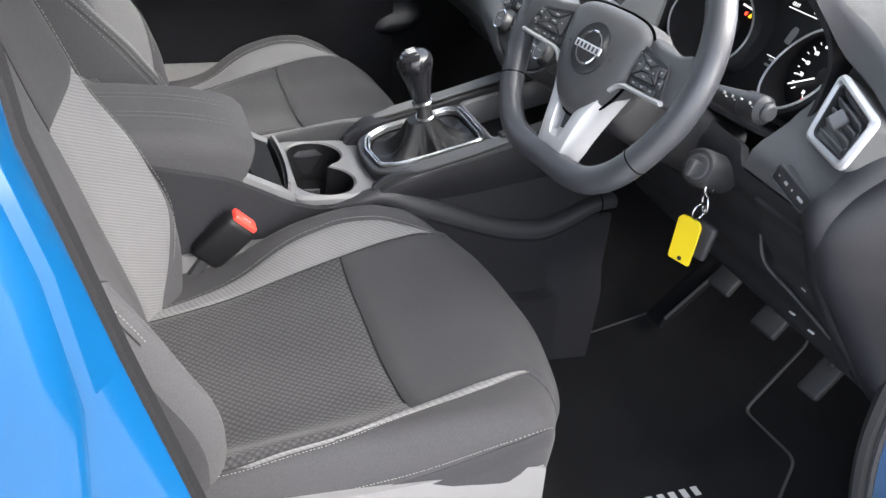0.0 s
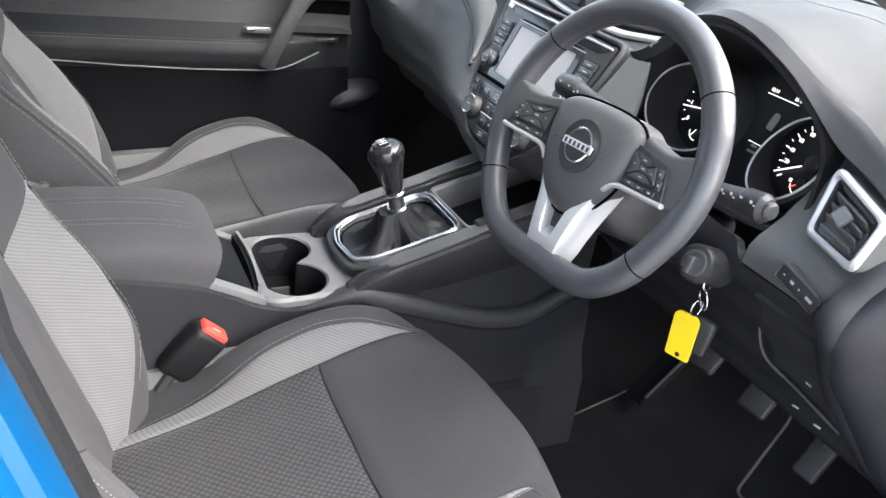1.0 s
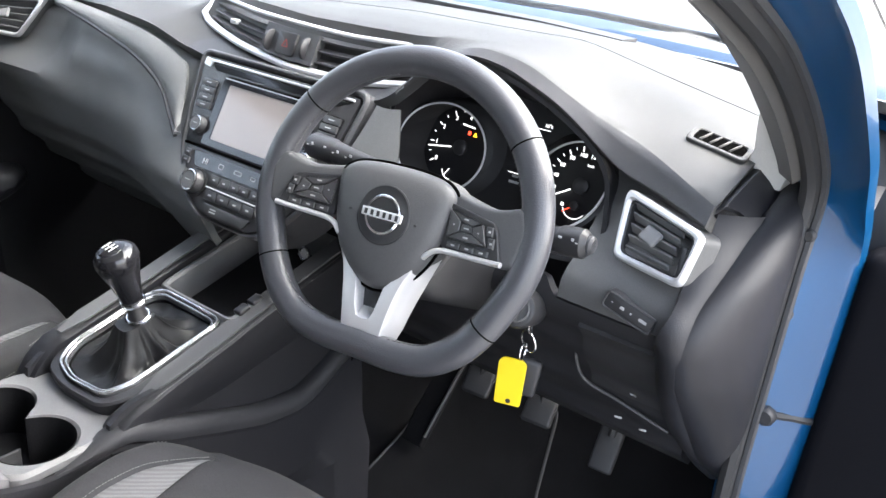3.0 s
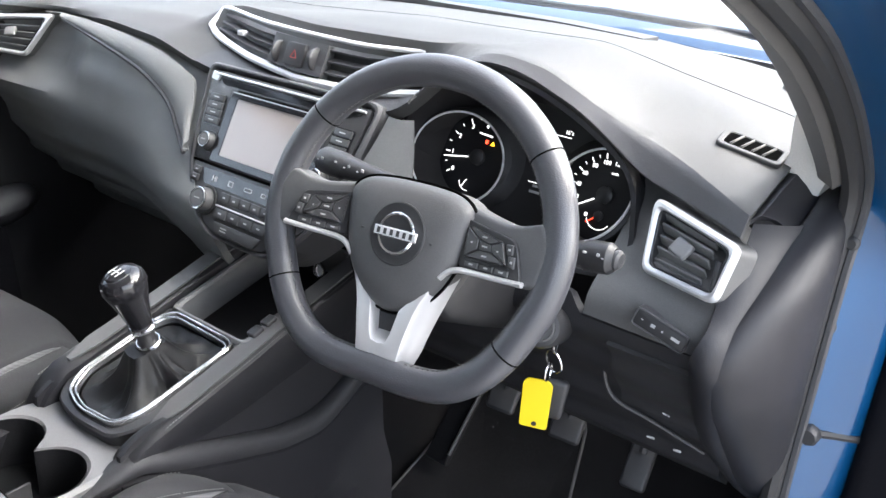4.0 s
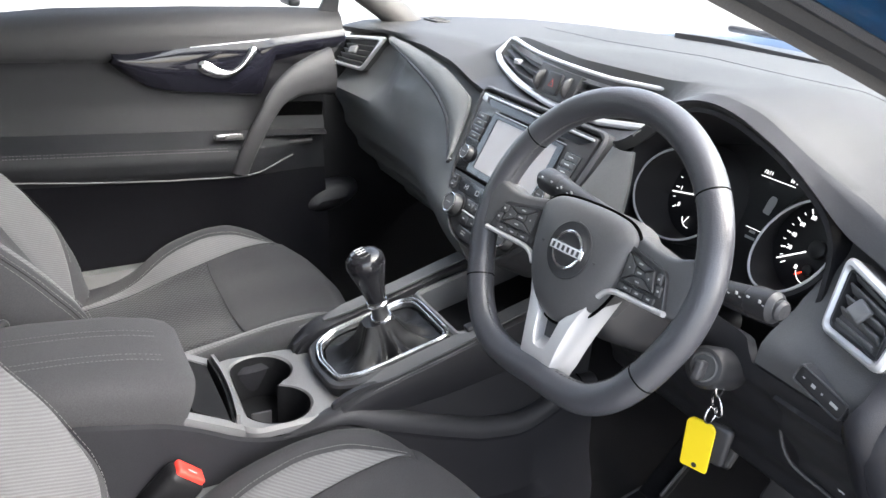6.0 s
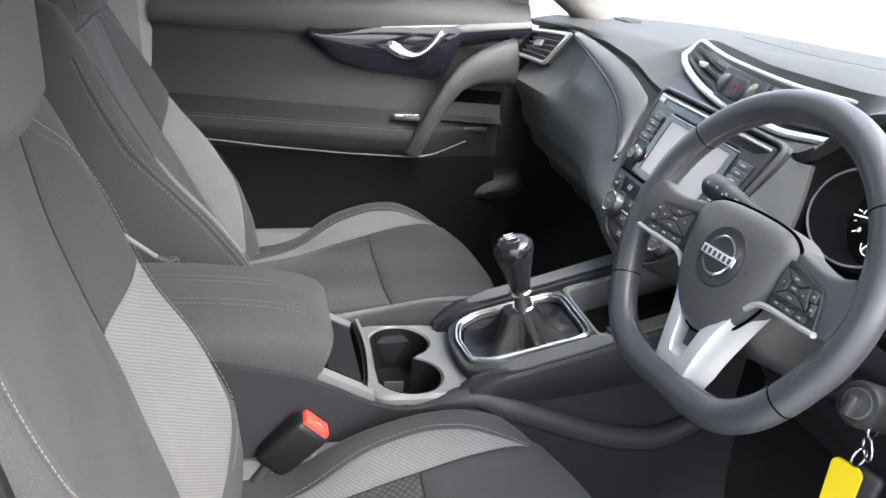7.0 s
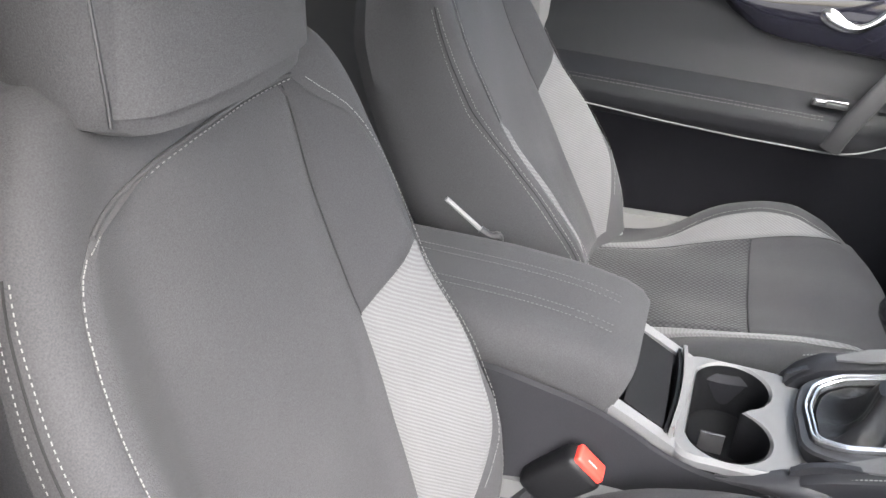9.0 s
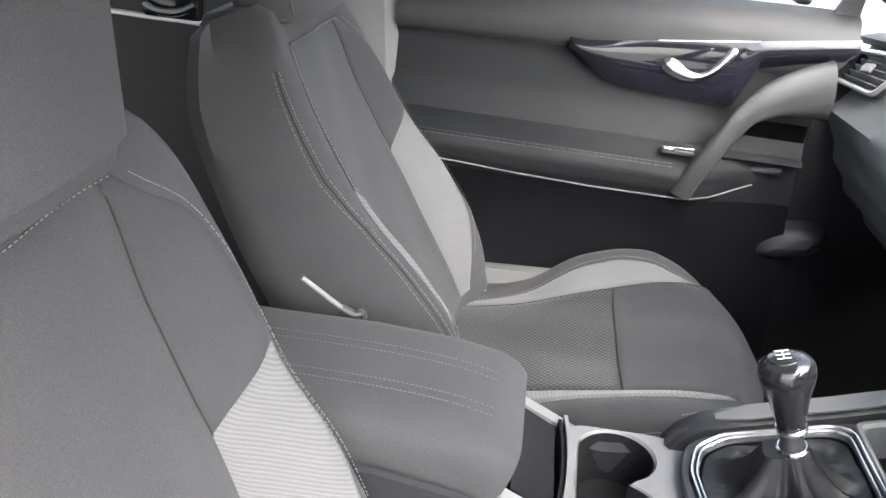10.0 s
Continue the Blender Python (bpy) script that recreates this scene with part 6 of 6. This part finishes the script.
# key with ring and yellow tag
key = thing("key_ring", "car key hanging from the ignition with a yellow tag", "keys")
part("key_blade", rbox(.010, .022, .016, .003, IG @ pose(0, -.004, .016)), PLAS, key)


def ring_at(c, r, n, th=.0013):
    n = Vector(n).normalized()
    u = n.orthogonal().normalized()
    w = n.cross(u)
    return tube([Vector(c) + (u * math.cos(2 * math.pi * k / 24) + w * math.sin(2 * math.pi * k / 24)) * r for k in range(24)], th, 6, True)


part("split_ring", ring_at((.513, .572, .820), .009, (1, .3, .2)), METAL, key)
part("split_ring", ring_at((.514, .572, .800), .0135, (.4, 1, .2)), METAL, key)
part("split_ring", ring_at((.509, .572, .785), .011, (1, .2, 0)), METAL, key)
TG = axes((.4965, .576, .7365), (.93, .36, 0), (.07, -.02, 1))
part("tag", prism(rounded([(-.0165, -.034), (.0165, -.034), (.0175, .026), (.012, .032), (-.012, .032), (-.0175, .026)], .0035, 3), -.0015, .0015, TG, .0006, 1), YELLOW, key, "bright yellow plastic tag")
part("tag_hole", turned([(.0032, .0008), (.0032, .0019), (.0005, .0019)], 14, TG @ pose(.001, -.028, 0)), BLACK, key)
part("key_fob", rbox(.030, .013, .052, .006, Matrix.Translation((.510, .592, .742)) @ pose(0, 0, 0, 0, 5, 21)), BLACK, key)

# ---- pedals ----
def pedal(x, y, z, w, h, label, name):
    p = thing(name, label, "pedal")
    part("pad", rbox(w, .014, h, .006, pose(x, y, z, -35, 0, 6)), PLAS, p)
    for k in range(4):
        part("tread", rbox(w * .82, .004, .005, .001, pose(x, y - .007, z - .005, -35, 0, 6) @ pose(0, 0, -h * .3 + k * h * .2)), BLACK, p)
    part("arm", tube([(x, y + .008, z + h * .2), (x, y + .04, z + .12), (x, y + .10, z + .28)], .008, 8), BLACK, p)


pedal(.378, .925, .484, .056, .050, "ribbed black rubber brake pedal in the footwell", "brake_pedal")
pedal(.250, .925, .484, .054, .050, "ribbed black rubber clutch pedal in the footwell", "clutch_pedal")
pedal(.507, .935, .470, .042, .085, "long black accelerator pedal in the footwell", "accelerator_pedal")
fr = thing("foot_rest", "dark plastic foot rest beside the tunnel", "foot rest")
part("plate", rbox(.05, .20, .016, .006, pose(.150, .945, .398, 50)), CARPET, fr)
part("edge", tube([(.174, .885, .345), (.176, .945, .418), (.178, .985, .468)], .0035, 6), PLAS, fr)
# ---- driver's mat ----
mt = thing("floor_mat", "black carpet floor mat with stitched grey edge", "floor mat")
mo = rounded([(.14, .36), (.60, .36), (.62, .70), (.592, .85), (.53, .93), (.40, .925), (.345, 1.08), (.12, 1.10), (.100, .94), (.134, .72)], .018, 5)


def mat_z(x, y):
    return .010 + .012 * math.sin(5 * x + 3 * y) + lin([(.3, .26), (.7, .268), (.88, .285), (1.0, .33), (1.10, .42)], y)


bm = bmesh.new()
cx, cy = .33, .72
rows = []
for f in (1.0, .985, .95, .9, .8, .7, .6, .5, .4, .3, .2, .1, .03):
    rows.append([V(cx + (p.x - cx) * f, cy + (p.y - cy) * f, mat_z(cx + (p.x - cx) * f, cy + (p.y - cy) * f) + (.004 if f < 1 else -.004)) for p in mo])
vs = quads(bm, rows, False, True)
bm.faces.new(vs[-1])
part("mat", bm, CARPET, mt)
part("binding", tube([V(p.x, p.y, mat_z(p.x, p.y) + .002) for p in mo], .003, 8, True), mat("mat_binding", (.05, .05, .053), .8), mt)
for k in range(5):
    y = .655 + k * .021
    part("badge_stroke", rbox(.018, .012, .0012, .0004, pose(.53, y, mat_z(.53, y) + .0048, 0, 0, 0), 1), WHITE, mt)

# ---- passenger door, closed ----
pd = thing("passenger_door", "dark grey passenger door trim with gloss black inlay", "car door")
DOORP = mat("door_plastic", (.0085, .0088, .0105), .58, grain=.25, grain_scale=1000, bump=.45, vary=.12, spec=.26)
DOORU = mat("door_rail_plastic", (.022, .022, .024), .55, grain=.22, grain_scale=1000, bump=.4, vary=.1, spec=.35)
DOORLOW = mat("door_lower_plastic", (.006, .006, .0075), .75, grain=.3, grain_scale=900, bump=.5, vary=.2, spec=.05)
PIANO = mat("inlay_lacquer", (.006, .006, .009), .05, vary=.3, spec=.5)
PX = [(.22, -.735), (.45, -.730), (.60, -.728), (.685, -.702), (.712, -.684), (.735, -.668), (.762, -.660), (.780, -.666), (.792, -.690), (.81, -.722), (.86, -.742), (.93, -.748), (.950, -.746), (.962, -.734), (.985, -.728), (1.01, -.728), (1.03, -.735), (1.052, -.755), (1.062, -.785)]


def sill(y, z):
    """The window line droops towards the rear."""
    return z + lin([(-.25, -.042), (0, -.012), (.25, .0), (.45, .006), (.64, .008)], y) * max(0, (z - .93) / .13)


def door_end(z):
    return lin([(.22, .60), (.80, .545), (.90, .545), (.955, .55), (1.0, .583), (1.062, .587)], z)


def door_x(y, z):
    x = lin(PX, z)
    if .6 < z < .80:
        k = lin([(.36, 0), (.44, .6), (.52, 1)], y)
        x = x * (1 - k) - .735 * k
    return x


zs = [np.linspace(.22, .714, 10), np.concatenate([np.linspace(.714, .80, 14), np.linspace(.81, .952, 14)]), np.linspace(.952, 1.062, 16)]
for nm, zz, m_, lb in (("lower_panel", zs[0], DOORLOW, "black lower door panel"), ("trim_panel", zs[1], DOORP, "dark padded middle panel with armrest"), ("window_rail", zs[2], DOORU, "grained rail below the window")):
    part(nm, slab([[V(door_x(y, z), y, sill(y, z)) for y in np.linspace(-.22, door_end(z), 44)] for z in zz], -.012), m_, pd, lb)
part("door_skin", rbox(.03, .76, .86, .01, pose(-.85, .16, .58)), PAINT, pd)
for z_ in (.7795, .7835):
    part("armrest_seam", dashes([V(door_x(y, z_) + .0008, y, z_) for y in np.linspace(-.20, .315, 44)], .0050, .62, .0006), THREAD_DARK, pd)


def bead_z(y):
    return lin([(-.2, .736), (-.08, .729), (.04, .721), (.18, .716), (.334, .717), (.39, .724), (.43, .738), (.47, .752)], y)


part("lower_bead", tube([V(door_x(y, bead_z(y)) + .0015, y, bead_z(y)) for y in np.linspace(-.20, .47, 44)], .0017, 6), CONS, pd)
# gloss inlay that swoops under the release handle and runs on to the air vent
UP = [(.097, .962), (.17, .974), (.243, .984), (.33, .994), (.42, 1.005), (.55, 1.022), (.585, 1.027)]
LO = [(.097, .960), (.124, .935), (.172, .908), (.22, .899), (.322, .894), (.395, .891), (.424, .965), (.49, .982), (.585, .998)]
ys_ = np.concatenate([np.linspace(.097, .39, 26), np.linspace(.395, .424, 6), np.linspace(.43, .585, 12)])
g = []
for y in ys_:
    a, b = lin(LO, y), lin(UP, y)
    g.append([V(-.7385 + .008 * math.sin(math.pi * t) + .008 * t, y, a + (b - a) * t) for t in np.linspace(0, 1, 9)])
inl = part("inlay", slab(g, -.010), PIANO, pd, "gloss black inlay strip")
part("inlay_bead", tube([V(-.7265, y, lin(UP, y) + .0005) for y in np.linspace(.25, .585, 30)], .0018, 8), SATIN, inl)
part("inlay_lip", tube([V(-.737, y, lin(LO, y) - .003) for y in np.linspace(.099, .398, 40)], .0052, 8), DOORU, inl)
# release handle in its bowl
HM = axes((-.728, .333, .952), (0, 1, .03), (0, -.02, 1))
bowl_o = [(.080 * math.cos(a) * (1 + .06 * math.sin(a)), .036 * math.sin(a) + .010 * math.cos(a)) for a in np.linspace(0, 2 * math.pi, 40, endpoint=False)]
part("handle_bowl", prism([(p[0] * .97, p[1] * .96) for p in bowl_o], -.012, -.002, HM, .002), GLOSS, pd)
part("bowl_rim", frame_ring(bowl_o, [(p[0] * .92, p[1] * .86) for p in bowl_o], -.012, .004, HM, .0025), PIANO, pd)
part("bowl_edge", tube([HM @ V(p[0] * .955, p[1] * .92, .0042) for p in bowl_o[22:34]], .0013, 6), SATIN, pd)
hnd = spline([(-.072, .006, .006), (-.055, -.004, .010), (-.030, -.016, .014), (-.004, -.017, .016), (.018, -.005, .016), (.036, .014, .014), (.050, .036, .010)], 6)
part("release_handle", tube([HM @ p for p in hnd], [lin([(0, .005), (.10, .0135), (.22, .0140), (.40, .0085), (.62, .0062), (.85, .0090), (.95, .0095), (1, .006)], k / (len(hnd) - 1)) for k in range(len(hnd))], 14, False, .55, up=(1, 0, 0)), CHROME, pd, "bright chrome release handle")
# pull handle: a bar that widens into the corner by the dashboard
pull = spline([(-.672, .338, .728), (-.662, .348, .762), (-.655, .370, .815), (-.655, .394, .862), (-.662, .420, .898), (-.676, .462, .925), (-.692, .512, .938), (-.700, .548, .943)], 5)
part("pull_handle", tube(pull, [lin([(0, .020), (.15, .018), (.40, .0175), (.55, .021), (.70, .032), (.85, .045), (1, .054)], k / (len(pull) - 1)) for k in range(len(pull))], 18, False, .48, up=(1, 0, 0)), DOORU, pd, "sloping grab handle")
part("window_switch", rbox(.018, .060, .010, .003, pose(-.684, .317, .8045)), BLACK, pd)
part("switch_trim", tube([(-.677, .290, .811), (-.677, .345, .8125)], .0016, 6), CHROME, pd)
part("switch_key", rbox(.010, .018, .008, .002, pose(-.678, .300, .808)), METAL, pd)
# paler tube along the pocket's shelf models the highlight on it
part("shelf_highlight", tube(spline([(-.722, .405, .776), (-.722, .46, .779), (-.724, .515, .783)], 5), .0075, 8), DOORU, pd)
# flat black sheet paints the shade inside the pocket
part("pocket_shade", slab([[V(-.733, y, z) for z in (.79, .83, .868)] for y in (.425, .48, .543)], .004), VOID, pd)
pg = part("window_pane", slab([[V(-.80 + .10 * t * t, y + .0 * t, 1.05 + .36 * t) for t in np.linspace(0, 1, 5)] for y in (-.24, .70)], .004), GLASS, pd, "clear side window glass")
pg.visible_shadow = False
# rear door handle glimpsed behind the passenger seat
rd = thing("rear_door_handle", "chrome inner handle on dark rear door", "door handle")
part("bowl", rbox(.02, .12, .05, .01, pose(-.768, -.66, .92)), GLOSS, rd)
part("lever", tube(spline([(-.752, -.71, .92), (-.745, -.68, .912), (-.745, -.64, .915), (-.752, -.61, .93)], 4), .008, 8), CHROME, rd)
# passenger footwell: bump shaped to stand in for a highlight on the side
ft = thing("footwell_highlight_bump", "rounded dark bump standing in for a highlight on the kick panel", "trim panel")
part("panel", loft([[V(-.770 + d, .575 + r * math.cos(a) + .03 * math.sin(a), .635 + r * .62 * math.sin(a)) for a in np.linspace(0, 2 * math.pi, 28, endpoint=False)] for d, r in ((0, .070), (.022, .064), (.038, .048), (.046, .028), (.049, .008))]), KNEE, ft)

# ---- driver's door, open ----
dd = thing("driver_door", "open blue driver's door with black inner panel", "car door")
part("inner_panel", rbox(1.0, .07, .80, .02, pose(1.302, .845, .56, 0, 0, 4)), DOORLOW, dd)
for x, z, r in ((.826, .905, .009), (.822, .885, .006), (.812, .80, .010), (.812, .762, .008), (.820, .66, .008)):
    part("plug", turned([(r, 0), (r, .004), (r * .6, .006), (.0005, .006)], 14, axes((x, .812, z), (1, 0, 0), (0, 0, 1))), RUBBER, dd)
part("outer_skin", rbox(1.02, .04, .84, .015, pose(1.325, .905, .53, 0, 0, 4)), PAINT, dd)
part("check_strap", tube([(.758, .742, .742), (.78, .77, .735), (.86, .84, .72)], .006, 8), BLACK, dd)
part("strap_bolt", turned([(.012, 0), (.012, .010), (.009, .014), (.0005, .014)], 8, axes((.762, .738, .744), (1, 0, 0), (0, 0, 1))), BLACK, dd)
for z in (.55, .82):
    part("hinge", rbox(.05, .05, .05, .01, pose(.835, .84, z)), PAINT, dd)
for z in (.878, .975):
    part("buffer", turned([(.008, 0), (.008, .005), (.005, .008), (.0005, .008)], 14, axes((.752, .730, z), (1, 0, 0), (0, 0, 1))), RUBBER, body)
MX = Matrix(((1, 0, 0, 0), (0, 0, 1, .87), (0, 1, 0, 0), (0, 0, 0, 1)))
part("mirror_sail", prism(rounded([(.782, .935), (.795, 1.025), (.825, 1.043), (.98, 1.05), (1.02, .935)], .012, 3), 0, .05, MX, .006), BLACK, dd)
part("door_mirror", rbox(.22, .12, .13, .04, pose(.96, .92, .985)), BLACK, dd)
# far door's mirror and the corner piece of its window, seen through the glass
fm = thing("far_door_mirror", "black passenger door mirror outside the window", "door mirror")
part("housing", rbox(.16, .06, .06, .02, pose(-.95, .48, 1.105)), BLACK, fm)
part("mirror_foot", rbox(.08, .03, .02, .008, pose(-.86, .50, 1.075)), BLACK, fm)
part("window_corner", slab([[V(-.785, .535, 1.045), V(-.785, .585, 1.045)], [V(-.778, .55, 1.09), V(-.778, .585, 1.09)], [V(-.765, .57, 1.14), V(-.765, .585, 1.14)]], .012), BLACK, pd)
